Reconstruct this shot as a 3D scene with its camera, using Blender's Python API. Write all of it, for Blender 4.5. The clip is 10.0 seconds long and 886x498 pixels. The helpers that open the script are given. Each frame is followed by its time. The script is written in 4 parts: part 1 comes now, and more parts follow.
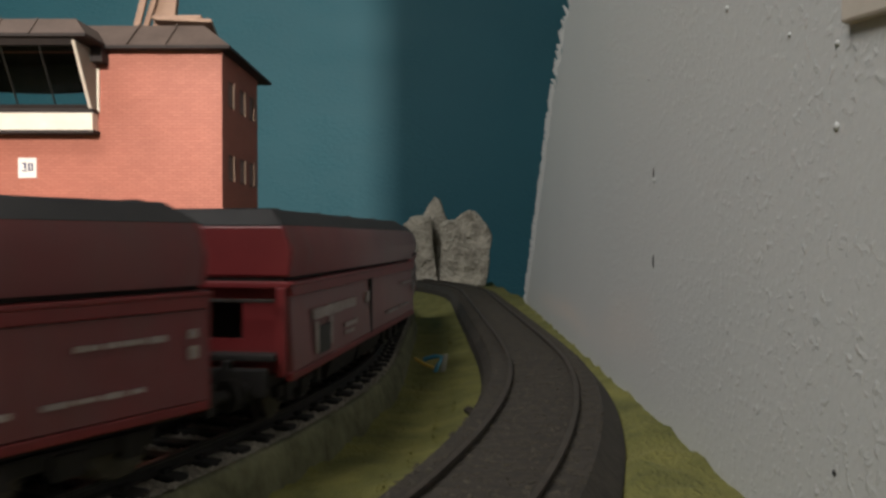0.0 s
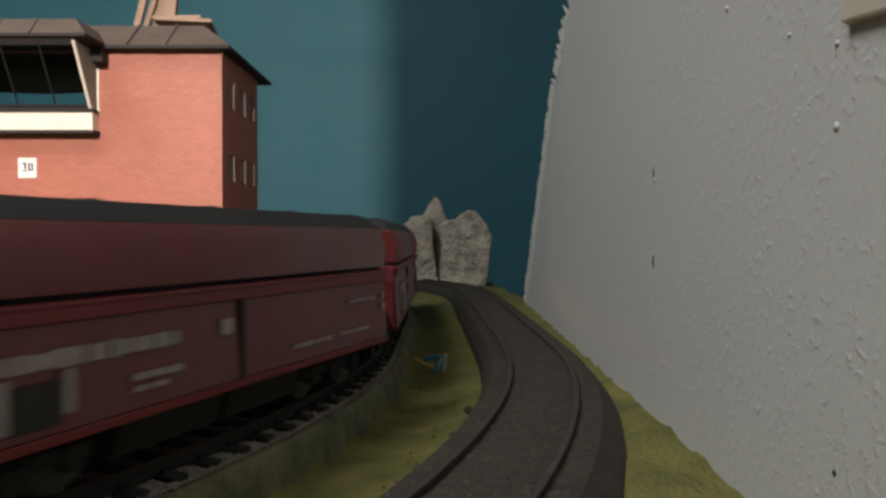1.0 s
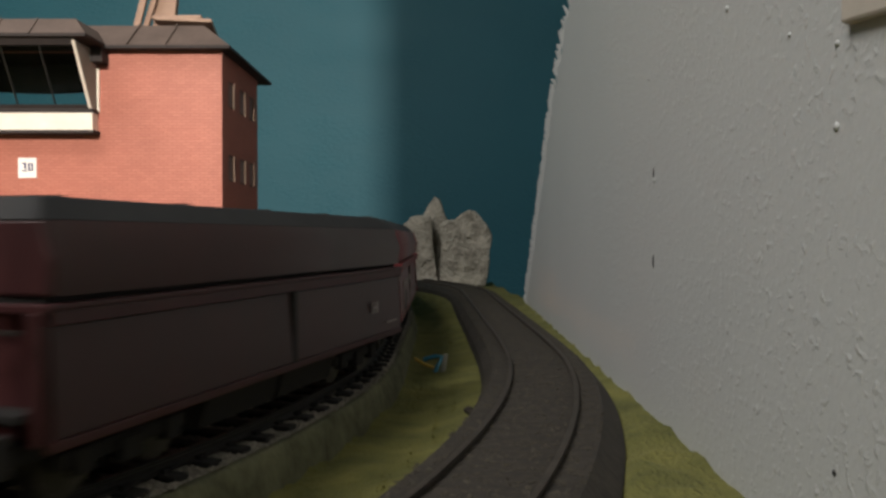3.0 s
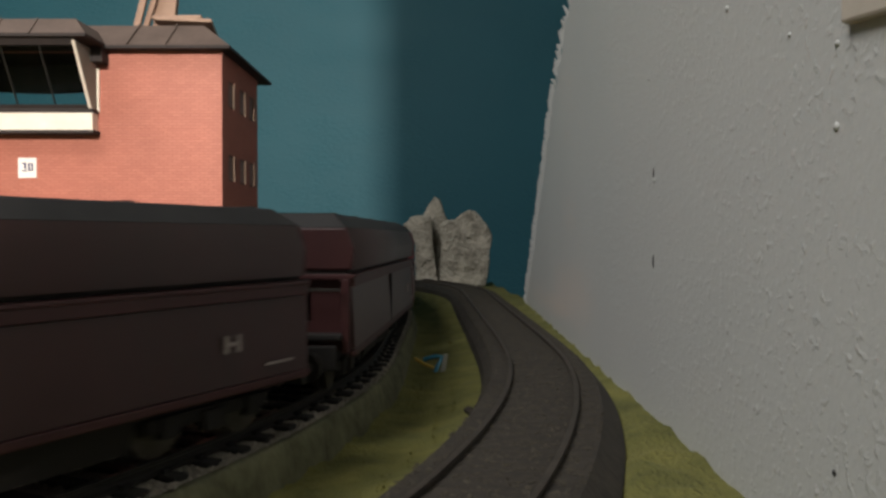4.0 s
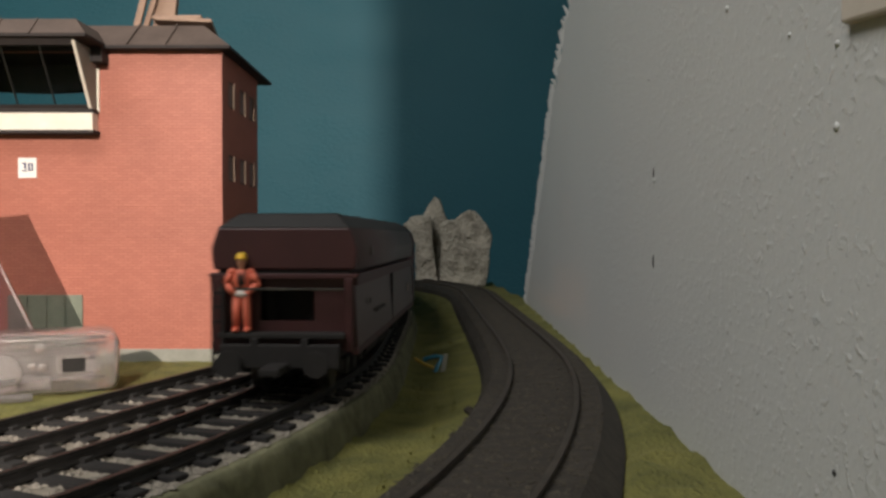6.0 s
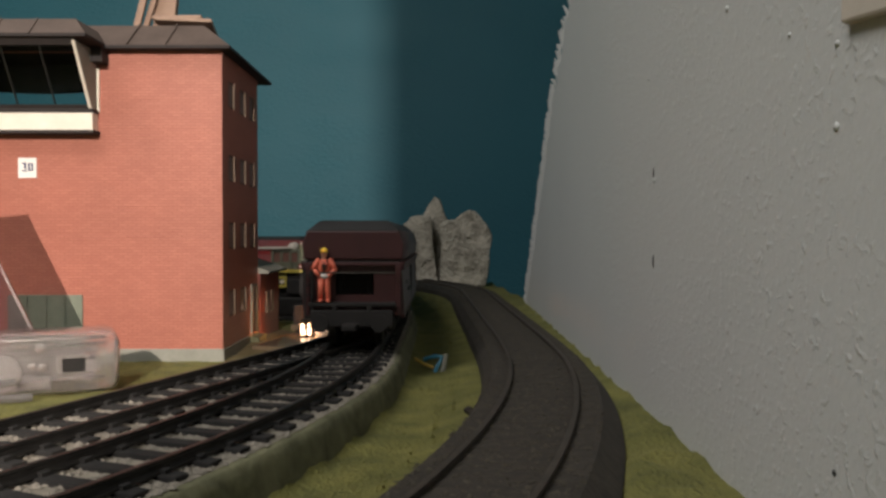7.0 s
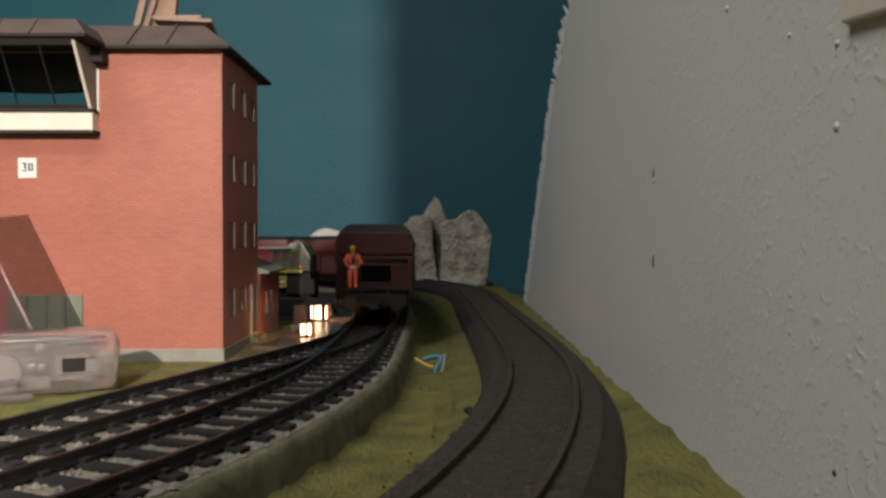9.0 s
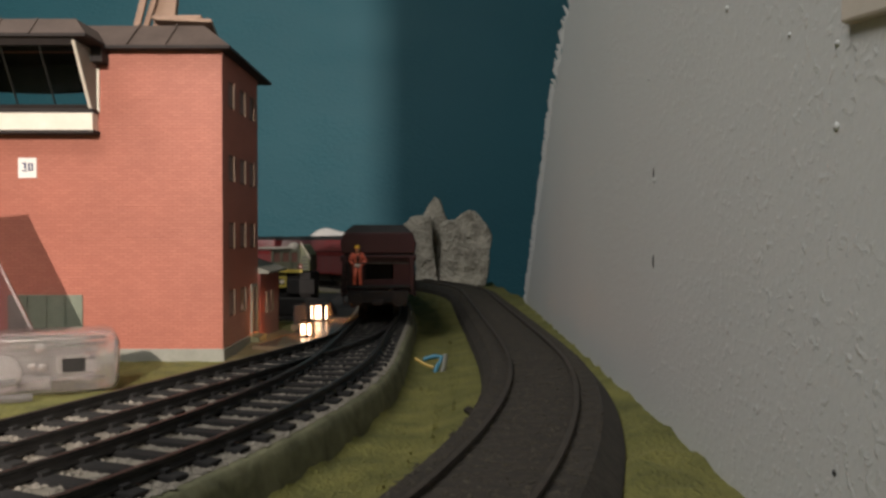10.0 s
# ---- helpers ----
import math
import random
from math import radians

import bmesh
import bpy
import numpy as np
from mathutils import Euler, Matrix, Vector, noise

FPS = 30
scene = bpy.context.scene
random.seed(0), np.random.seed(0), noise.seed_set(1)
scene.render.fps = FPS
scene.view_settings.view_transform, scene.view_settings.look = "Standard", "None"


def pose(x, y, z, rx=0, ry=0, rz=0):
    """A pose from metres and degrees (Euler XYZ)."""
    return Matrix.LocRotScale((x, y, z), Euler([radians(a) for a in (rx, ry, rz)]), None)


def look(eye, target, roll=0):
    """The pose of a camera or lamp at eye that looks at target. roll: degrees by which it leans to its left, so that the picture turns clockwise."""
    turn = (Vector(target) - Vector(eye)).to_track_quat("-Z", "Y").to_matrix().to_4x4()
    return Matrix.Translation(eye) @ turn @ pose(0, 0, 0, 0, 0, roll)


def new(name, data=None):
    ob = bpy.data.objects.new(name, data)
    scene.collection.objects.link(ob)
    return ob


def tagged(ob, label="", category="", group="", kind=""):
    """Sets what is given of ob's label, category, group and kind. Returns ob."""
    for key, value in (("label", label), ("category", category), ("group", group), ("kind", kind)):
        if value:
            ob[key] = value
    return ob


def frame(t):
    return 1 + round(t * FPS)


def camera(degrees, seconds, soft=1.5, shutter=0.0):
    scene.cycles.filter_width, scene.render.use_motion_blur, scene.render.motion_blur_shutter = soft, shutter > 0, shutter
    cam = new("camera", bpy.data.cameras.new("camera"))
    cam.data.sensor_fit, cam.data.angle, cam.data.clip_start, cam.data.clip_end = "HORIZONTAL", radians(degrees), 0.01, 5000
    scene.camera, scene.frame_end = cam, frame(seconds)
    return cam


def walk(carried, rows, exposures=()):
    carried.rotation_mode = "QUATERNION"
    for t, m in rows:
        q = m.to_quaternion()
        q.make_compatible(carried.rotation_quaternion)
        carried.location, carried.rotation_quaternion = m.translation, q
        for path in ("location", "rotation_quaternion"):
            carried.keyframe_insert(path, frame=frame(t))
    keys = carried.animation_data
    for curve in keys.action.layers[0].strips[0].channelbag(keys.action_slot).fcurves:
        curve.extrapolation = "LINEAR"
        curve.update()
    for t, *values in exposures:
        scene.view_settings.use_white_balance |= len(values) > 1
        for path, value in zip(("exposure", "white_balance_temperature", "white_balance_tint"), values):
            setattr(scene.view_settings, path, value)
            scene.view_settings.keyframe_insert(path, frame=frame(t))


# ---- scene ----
cam = camera(58.85, 10.0, soft=2.9, shutter=0.9)
EYE = (0.0, 0.0, 0.038)
CAM_POSE = look(EYE, (0.0, 1.0, 0.038 - 0.0151), 0.0)
walk(cam, [(0.0, CAM_POSE), (10.0, CAM_POSE)],
     exposures=[(0.0, 0.07), (2.0, 0.07), (4.7, 0.07), (6.3, -0.05), (8.0, -0.12), (10.0, -0.12)])

# ---- light ----
world = bpy.data.worlds.new("room_air")
scene.world = world
world.use_nodes = True
world.node_tree.nodes["Background"].inputs[0].default_value = (0.9, 0.95, 1.0, 1)
world.node_tree.nodes["Background"].inputs[1].default_value = 0.01


def lamp(name, kind, energy, colour, m, size=0.1, size_y=None):
    data = bpy.data.lights.new(name, kind)
    data.energy, data.color = energy, colour
    if kind == "AREA":
        data.shape = "RECTANGLE"
        data.size, data.size_y = size, size_y or size
    else:
        data.shadow_soft_size = size
    ob = new(name, data)
    ob.matrix_world = m
    return ob


lamp("room_lamp", "SPOT", 60.0, (1.0, 0.87, 0.765), look((-0.055, -0.75, 0.36), (-0.15, 0.8, 0.06)), 0.008).data.spot_size = radians(70)
# soft area fill added for the ambient light, not a lamp of the room
lamp("ambient_fill", "AREA", 9.3, (1.0, 0.965, 0.93), look((-0.48, -0.27, 0.88), (0.10, -0.25, 0.0)), 0.50)

# ---- materials ----
def material(name):
    m = bpy.data.materials.new(name)
    m.use_nodes = True
    t = m.node_tree
    return m, t, t.nodes, t.links, t.nodes["Principled BSDF"]


def plain(name, dark, light, rough=0.7, scale=300.0, metal=0.0, bump=0.15, depth=0.0003, fine=4.0, island=0.0, detail=6.0):
    """Two tones mixed by noise at two scales, with a fine relief. Sizes in 1/m."""
    m, t, n, l, b = material(name)
    pos = n.new("ShaderNodeTexCoord").outputs["Object"]
    a = n.new("ShaderNodeTexNoise")
    a.inputs["Scale"].default_value, a.inputs["Detail"].default_value = scale, detail
    c = n.new("ShaderNodeTexNoise")
    c.inputs["Scale"].default_value, c.inputs["Detail"].default_value = scale * fine, 4.0
    l.new(pos, a.inputs["Vector"])
    l.new(pos, c.inputs["Vector"])
    add = n.new("ShaderNodeMath")
    add.operation = "MULTIPLY_ADD"
    add.inputs[1].default_value = 0.45
    l.new(c.outputs["Fac"], add.inputs[0])
    sub = n.new("ShaderNodeMath")
    sub.operation = "MULTIPLY_ADD"
    sub.inputs[1].default_value, sub.inputs[2].default_value = 1.3, -0.38
    l.new(a.outputs["Fac"], sub.inputs[0])
    l.new(sub.outputs[0], add.inputs[2])
    mix = n.new("ShaderNodeMix")
    mix.data_type = "RGBA"
    mix.inputs["A"].default_value, mix.inputs["B"].default_value = (*dark, 1), (*light, 1)
    l.new(add.outputs[0], mix.inputs["Factor"])
    colour = mix.outputs["Result"]
    if island:
        info = n.new("ShaderNodeObjectInfo")
        hsv = n.new("ShaderNodeHueSaturation")
        rng = n.new("ShaderNodeMapRange")
        rng.inputs["To Min"].default_value, rng.inputs["To Max"].default_value = 1 - island, 1 + island
        l.new(info.outputs["Random"], rng.inputs["Value"])
        l.new(rng.outputs[0], hsv.inputs["Value"])
        l.new(colour, hsv.inputs["Color"])
        colour = hsv.outputs["Color"]
    l.new(colour, b.inputs["Base Color"])
    b.inputs["Roughness"].default_value, b.inputs["Metallic"].default_value = rough, metal
    if bump:
        bp = n.new("ShaderNodeBump")
        bp.inputs["Strength"].default_value, bp.inputs["Distance"].default_value = bump, depth
        l.new(c.outputs["Fac"], bp.inputs["Height"])
        l.new(bp.outputs["Normal"], b.inputs["Normal"])
    return m


def glowing(name, colour, strength):
    m, t, n, l, b = material(name)
    b.inputs["Base Color"].default_value = (*colour, 1)
    b.inputs["Emission Color"].default_value = (*colour, 1)
    b.inputs["Emission Strength"].default_value = strength
    return m


def clear(name, tint, rough=0.08, milky=1.0, ior=1.3, wavy=0.0):
    m, t, n, l, b = material(name)
    if wavy:
        tex = n.new("ShaderNodeTexNoise")
        tex.inputs["Scale"].default_value, tex.inputs["Detail"].default_value = 160.0, 3.0
        l.new(n.new("ShaderNodeTexCoord").outputs["Object"], tex.inputs["Vector"])
        bp = n.new("ShaderNodeBump")
        bp.inputs["Strength"].default_value, bp.inputs["Distance"].default_value = wavy, 0.002
        l.new(tex.outputs["Fac"], bp.inputs["Height"])
        l.new(bp.outputs["Normal"], b.inputs["Normal"])
    b.inputs["Base Color"].default_value = (*tint, 1)
    b.inputs["Roughness"].default_value = rough
    b.inputs["Transmission Weight"].default_value = milky
    b.inputs["IOR"].default_value = ior
    return m


def roughcast(name, dark, light, size=340.0, strength=0.30, depth=0.0010, stretch=(1.0, 1.0, 0.9), edge=(0.55, 0.80)):
    """Painted woodchip paper: lumps of several millimetres and fine pits."""
    m, t, n, l, b = material(name)
    pos = n.new("ShaderNodeTexCoord").outputs["Object"]
    lump = n.new("ShaderNodeTexNoise")
    lump.inputs["Scale"].default_value, lump.inputs["Detail"].default_value = size, 4.5
    lump.inputs["Distortion"].default_value = 0.1
    grain = n.new("ShaderNodeTexNoise")
    grain.inputs["Scale"].default_value, grain.inputs["Detail"].default_value = 900.0, 5.0
    broad = n.new("ShaderNodeTexNoise")
    broad.inputs["Scale"].default_value, broad.inputs["Detail"].default_value = 9.0, 3.0
    squash = n.new("ShaderNodeMapping")
    squash.inputs["Scale"].default_value = stretch
    l.new(pos, squash.inputs["Vector"])
    for x in (lump, grain, broad):
        l.new(squash.outputs[0], x.inputs["Vector"])
    mix = n.new("ShaderNodeMix")
    mix.data_type = "RGBA"
    mix.inputs["A"].default_value, mix.inputs["B"].default_value = (*dark, 1), (*light, 1)
    half = n.new("ShaderNodeMath")
    half.operation = "MULTIPLY_ADD"
    half.inputs[1].default_value = 0.4
    l.new(grain.outputs["Fac"], half.inputs[0])
    scaled = n.new("ShaderNodeMath")
    scaled.operation = "MULTIPLY"
    scaled.inputs[1].default_value = 0.6
    l.new(broad.outputs["Fac"], scaled.inputs[0])
    l.new(scaled.outputs[0], half.inputs[2])
    l.new(half.outputs[0], mix.inputs["Factor"])
    l.new(mix.outputs["Result"], b.inputs["Base Color"])
    b.inputs["Roughness"].default_value = 0.62
    ramp = n.new("ShaderNodeMapRange")
    ramp.inputs["From Min"].default_value, ramp.inputs["From Max"].default_value = edge
    l.new(lump.outputs["Fac"], ramp.inputs["Value"])
    b1 = n.new("ShaderNodeBump")
    b1.inputs["Strength"].default_value, b1.inputs["Distance"].default_value = strength, depth
    patch = n.new("ShaderNodeTexNoise")
    patch.inputs["Scale"].default_value, patch.inputs["Detail"].default_value = 28.0, 3.0
    l.new(squash.outputs[0], patch.inputs["Vector"])
    gate = n.new("ShaderNodeMapRange")
    gate.inputs["From Min"].default_value, gate.inputs["From Max"].default_value, gate.inputs["To Min"].default_value = 0.35, 0.65, 0.15
    l.new(patch.outputs["Fac"], gate.inputs["Value"])
    both = n.new("ShaderNodeMath")
    both.operation = "MULTIPLY"
    l.new(ramp.outputs[0], both.inputs[0])
    l.new(gate.outputs[0], both.inputs[1])
    l.new(both.outputs[0], b1.inputs["Height"])
    b2 = n.new("ShaderNodeBump")
    b2.inputs["Strength"].default_value, b2.inputs["Distance"].default_value = 0.25, 0.0004
    l.new(grain.outputs["Fac"], b2.inputs["Height"])
    l.new(b1.outputs["Normal"], b2.inputs["Normal"])
    l.new(b2.outputs["Normal"], b.inputs["Normal"])
    return m


GREY_WALL = roughcast("grey_woodchip", (0.42, 0.430, 0.420), (0.565, 0.575, 0.56), 560.0, 0.36, 0.0009, (1.0, 1.0, 0.9))
TEAL = roughcast("teal_paint", (0.013, 0.104, 0.143), (0.021, 0.146, 0.194), 300.0, 0.55, 0.0016, (0.6, 1.0, 1.0), (0.25, 0.85))
WHITE_WALL = roughcast("white_woodchip", (0.3, 0.29, 0.27), (0.38, 0.37, 0.35))
GRASS = plain("grass_flock", (0.064, 0.072, 0.018), (0.258, 0.24, 0.062), 0.95, 90, bump=1.0, depth=0.002, fine=10)
BOARD = plain("ballast_card", (0.14, 0.125, 0.10), (0.31, 0.28, 0.225), 0.9, 220, bump=0.5, depth=0.0006)
SLEEPER = plain("sleeper_plastic", (0.006, 0.0056, 0.0056), (0.017, 0.0155, 0.014), 0.92, 400)
RAIL = plain("blackened_rail", (0.010, 0.0095, 0.009), (0.030, 0.028, 0.026), 0.5, 300, metal=0.3)
BED = plain("dark_foam_bed", (0.009, 0.0075, 0.006), (0.046, 0.037, 0.027), 0.92, 150, bump=0.5, depth=0.0006)
BED_STONES = plain("dark_bed_grit", (0.012, 0.010, 0.007), (0.085, 0.072, 0.05), 0.9, 400)
BED_RAIL = plain("weathered_rail", (0.026, 0.021, 0.017), (0.075, 0.061, 0.048), 0.65, 300, metal=0.3)
EDGING = plain("stone_edging", (0.040, 0.043, 0.020), (0.205, 0.20, 0.115), 0.95, 90, bump=0.8, depth=0.0008)
PLINTH = plain("grey_plinth", (0.2, 0.2, 0.17), (0.28, 0.28, 0.24), 0.8, 200)
ROOF = plain("brown_roof", (0.054, 0.039, 0.032), (0.098, 0.072, 0.060), 0.75, 150)
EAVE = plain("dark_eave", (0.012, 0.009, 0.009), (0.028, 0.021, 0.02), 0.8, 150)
WHITE = plain("white_plastic", (0.68, 0.62, 0.52), (0.8, 0.75, 0.66), 0.5, 120, bump=0.03)
RED_BODY = plain("oxide_red_paint", (0.12, 0.012, 0.014), (0.185, 0.021, 0.023), 0.45, 60, bump=0.05)
DARK_BODY = plain("sooty_brown_paint", (0.032, 0.0075, 0.0082), (0.054, 0.0130, 0.0140), 0.5, 60, bump=0.05)
ROOF_GREY = plain("hopper_roof_grey", (0.009, 0.0085, 0.009), (0.024, 0.023, 0.023), 0.7, 60, bump=0.05)


def dust_gloss(name, dark, light, dust, cover, sheen):
    """Wagon paint greyed in streaks down the sides: dust, soot and a painted-in grazing gloss."""
    m = plain(name, dark, light, 0.42, 60, bump=0.05)
    t = m.node_tree
    n, l, b = t.nodes, t.links, t.nodes["Principled BSDF"]
    paint = b.inputs["Base Color"].links[0].from_socket
    pos = n.new("ShaderNodeTexCoord").outputs["Object"]
    fac = None
    for scale, squash in ((45.0, (1.0, 1.0, 1.0)), (170.0, (1.0, 1.0, 0.18))):
        mp = n.new("ShaderNodeMapping")
        mp.inputs["Scale"].default_value = squash
        l.new(pos, mp.inputs["Vector"])
        tex = n.new("ShaderNodeTexNoise")
        tex.inputs["Scale"].default_value, tex.inputs["Detail"].default_value = scale, 5.0
        l.new(mp.outputs[0], tex.inputs["Vector"])
        if fac is None:
            fac = tex.outputs["Fac"]
        else:
            mul = n.new("ShaderNodeMath")
            mul.operation = "MULTIPLY"
            l.new(fac, mul.inputs[0])
            l.new(tex.outputs["Fac"], mul.inputs[1])
            fac = mul.outputs[0]
    rng = n.new("ShaderNodeMapRange")
    rng.inputs["From Min"].default_value, rng.inputs["From Max"].default_value = 0.12, 0.42
    rng.inputs["To Max"].default_value = cover
    l.new(fac, rng.inputs["Value"])
    mix = n.new("ShaderNodeMix")
    mix.data_type = "RGBA"
    mix.inputs["B"].default_value = (*dust, 1)
    l.new(rng.outputs[0], mix.inputs["Factor"])
    l.new(paint, mix.inputs["A"])
    l.new(mix.outputs["Result"], b.inputs["Base Color"])
    b.inputs["Sheen Weight"].default_value, b.inputs["Sheen Roughness"].default_value = sheen, 0.4
    return m


RED_SIDE = dust_gloss("dust_gloss_red_paint", (0.12, 0.017, 0.021), (0.18, 0.030, 0.034), (0.11, 0.075, 0.07), 0.45, 0.14)
DARK_SIDE = dust_gloss("dust_gloss_brown_paint", (0.032, 0.0090, 0.0090), (0.048, 0.0140, 0.0135), (0.024, 0.0165, 0.0145), 0.45, 0.05)
# black of the underparts; waist and inner end walls wear it as painted shade
DEEP_BLACK = plain("deep_black", (0.0058, 0.0047, 0.0043), (0.0140, 0.0115, 0.0102), 0.8, 200)
BLACK = plain("black_plastic", (0.008, 0.008, 0.008), (0.02, 0.019, 0.018), 0.5, 200)
STEEL = plain("wheel_steel", (0.05, 0.045, 0.04), (0.13, 0.12, 0.11), 0.4, 300, metal=0.8)
FADED = plain("faded_lettering", (0.06, 0.05, 0.048), (0.11, 0.095, 0.09), 0.7, 300, bump=0)
MARKING = plain("white_lettering", (0.24, 0.2, 0.19), (0.42, 0.37, 0.35), 0.6, 300, bump=0)
STONE = plain("chalky_rock", (0.085, 0.075, 0.054), (0.70, 0.65, 0.545), 0.95, 85, bump=1.0, depth=0.003, fine=4, detail=10)


def brickwork(name, brick_a, brick_b, joint, course=0.00102, length=0.0032):
    m, t, n, l, b = material(name)
    sep = n.new("ShaderNodeSeparateXYZ")
    l.new(n.new("ShaderNodeTexCoord").outputs["Object"], sep.inputs[0])
    add = n.new("ShaderNodeMath")
    l.new(sep.outputs[0], add.inputs[0])
    l.new(sep.outputs[1], add.inputs[1])
    com = n.new("ShaderNodeCombineXYZ")
    l.new(add.outputs[0], com.inputs[0])
    l.new(sep.outputs[2], com.inputs[1])
    tex = n.new("ShaderNodeTexBrick")
    tex.inputs["Scale"].default_value = 1.0
    tex.inputs["Brick Width"].default_value, tex.inputs["Row Height"].default_value = length, course
    tex.inputs["Mortar Size"].default_value, tex.inputs["Mortar Smooth"].default_value = 0.00014, 0.3
    tex.inputs["Color1"].default_value, tex.inputs["Color2"].default_value, tex.inputs["Mortar"].default_value = (*brick_a, 1), (*brick_b, 1), (*joint, 1)
    l.new(com.outputs[0], tex.inputs["Vector"])
    soil = n.new("ShaderNodeTexNoise")
    soil.inputs["Scale"].default_value, soil.inputs["Detail"].default_value = 60.0, 6.0
    l.new(com.outputs[0], soil.inputs["Vector"])
    rng = n.new("ShaderNodeMapRange")
    rng.inputs["To Min"].default_value, rng.inputs["To Max"].default_value = 0.86, 1.14
    l.new(soil.outputs["Fac"], rng.inputs["Value"])
    hsv = n.new("ShaderNodeHueSaturation")
    l.new(rng.outputs[0], hsv.inputs["Value"])
    l.new(tex.outputs["Color"], hsv.inputs["Color"])
    l.new(hsv.outputs["Color"], b.inputs["Base Color"])
    b.inputs["Roughness"].default_value = 0.5
    bp = n.new("ShaderNodeBump")
    bp.invert = True
    bp.inputs["Strength"].default_value, bp.inputs["Distance"].default_value = 0.7, 0.0003
    l.new(tex.outputs["Fac"], bp.inputs["Height"])
    l.new(bp.outputs["Normal"], b.inputs["Normal"])
    return m


BRICKWORK = brickwork("brickwork", (0.382, 0.129, 0.087), (0.428, 0.152, 0.104), (0.300, 0.096, 0.064))
WOOD = plain("bare_wood", (0.2, 0.125, 0.088), (0.31, 0.21, 0.15), 0.7, 90)
CREAM = plain("cream_board", (0.42, 0.38, 0.32), (0.55, 0.5, 0.43), 0.8, 120)
PAPER = plain("white_paper", (0.72, 0.7, 0.66), (0.82, 0.8, 0.76), 0.8, 200, bump=0)
INK = plain("blue_ink", (0.02, 0.025, 0.09), (0.04, 0.045, 0.14), 0.6, 300, bump=0)
GREEN_DOOR = plain("grey_green_paint", (0.13, 0.15, 0.11), (0.19, 0.21, 0.16), 0.6, 150)
FRAME_TAN = plain("tan_window_frame", (0.15, 0.10, 0.066), (0.22, 0.15, 0.10), 0.5, 150, bump=0)
GLASS = clear("window_glass", (0.72, 0.80, 0.82), 0.04, ior=1.12)
DARK_GLASS = plain("dark_glazing", (0.13, 0.060, 0.048), (0.20, 0.10, 0.078), 0.3, 120, bump=0)
BLISTER = clear("blister_plastic", (0.95, 0.92, 0.91), 0.09, 0.93, 1.35, 0.35)
# milkier than the shell; on beads and ribs it serves as painted highlight
PALE_FILM = clear("milky_film", (0.93, 0.89, 0.87), 0.16, 0.86, 1.4, 0.2)
LID = clear("violet_clear_plastic", (0.62, 0.50, 0.54), 0.05, 0.97, 1.12)
BROWN = plain("brown_frame", (0.13, 0.065, 0.05), (0.19, 0.095, 0.072), 0.6, 150, bump=0)
FROST = plain("frosted_plastic", (0.3, 0.27, 0.265), (0.46, 0.42, 0.41), 0.3, 60, bump=0.1)
PLATFORM = plain("tan_platform_card", (0.08, 0.055, 0.035), (0.26, 0.195, 0.13), 0.24, 90, bump=0.5, depth=0.0006)
DIRT = plain("brown_dirt", (0.07, 0.05, 0.022), (0.24, 0.19, 0.085), 0.9, 140, bump=0.9, depth=0.001, fine=6)
GLOW = glowing("lantern_glow", (1.0, 0.62, 0.40), 8.0)
EMBER = glowing("lantern_side_glow", (1.0, 0.42, 0.13), 600.0)
ANNEX = plain("dark_red_plastic", (0.15, 0.035, 0.026), (0.22, 0.055, 0.04), 0.6, 120)
ORANGE = plain("orange_workwear", (0.66, 0.13, 0.075), (0.78, 0.19, 0.11), 0.6, 500, bump=0.1)
YELLOW = plain("yellow_helmet", (0.75, 0.46, 0.03), (0.85, 0.55, 0.06), 0.4, 500, bump=0)
SKIN = plain("flesh_paint", (0.6, 0.3, 0.2), (0.7, 0.38, 0.26), 0.6, 500, bump=0)
PALE = plain("pale_paint", (0.6, 0.52, 0.48), (0.75, 0.68, 0.63), 0.6, 500, bump=0)
LOCO_GREEN = plain("olive_green_paint", (0.05, 0.06, 0.03), (0.12, 0.13, 0.065), 0.5, 150)
CAB_GREEN = plain("faded_grey_green_paint", (0.06, 0.068, 0.042), (0.20, 0.195, 0.14), 0.6, 260, fine=3)
LOCO_YELLOW = plain("yellow_stripe_paint", (0.42, 0.33, 0.05), (0.55, 0.44, 0.09), 0.5, 200)
BLUE_WIRE = plain("blue_insulation", (0.03, 0.16, 0.25), (0.05, 0.24, 0.35), 0.4, 200, bump=0)
YELLOW_WIRE = plain("yellow_insulation", (0.5, 0.33, 0.06), (0.62, 0.43, 0.1), 0.4, 200, bump=0)
PLASTER = plain("white_plaster", (0.62, 0.6, 0.58), (0.78, 0.76, 0.73), 0.9, 60, bump=0.6, depth=0.002)
STONES = plain("pale_ballast_stone", (0.12, 0.108, 0.088), (0.31, 0.28, 0.235), 0.9, 500, bump=0.5, depth=0.0004)


# ---- building blocks ----
def join(bm, other):
    me = bpy.data.meshes.new("tmp")
    other.to_mesh(me)
    other.free()
    bm.from_mesh(me)
    bpy.data.meshes.remove(me)


def box(x0, x1, y0, y1, z0, z1, bevel=0.0, bm=None):
    b = bmesh.new()
    bmesh.ops.create_cube(b, size=1.0)
    for v in b.verts:
        v.co = Vector((x0 + (v.co.x + 0.5) * (x1 - x0), y0 + (v.co.y + 0.5) * (y1 - y0), z0 + (v.co.z + 0.5) * (z1 - z0)))
    if bevel:
        bmesh.ops.bevel(b, geom=b.edges[:], offset=bevel, segments=2, affect="EDGES", profile=0.6)
    if bm is None:
        return b
    join(bm, b)
    return bm


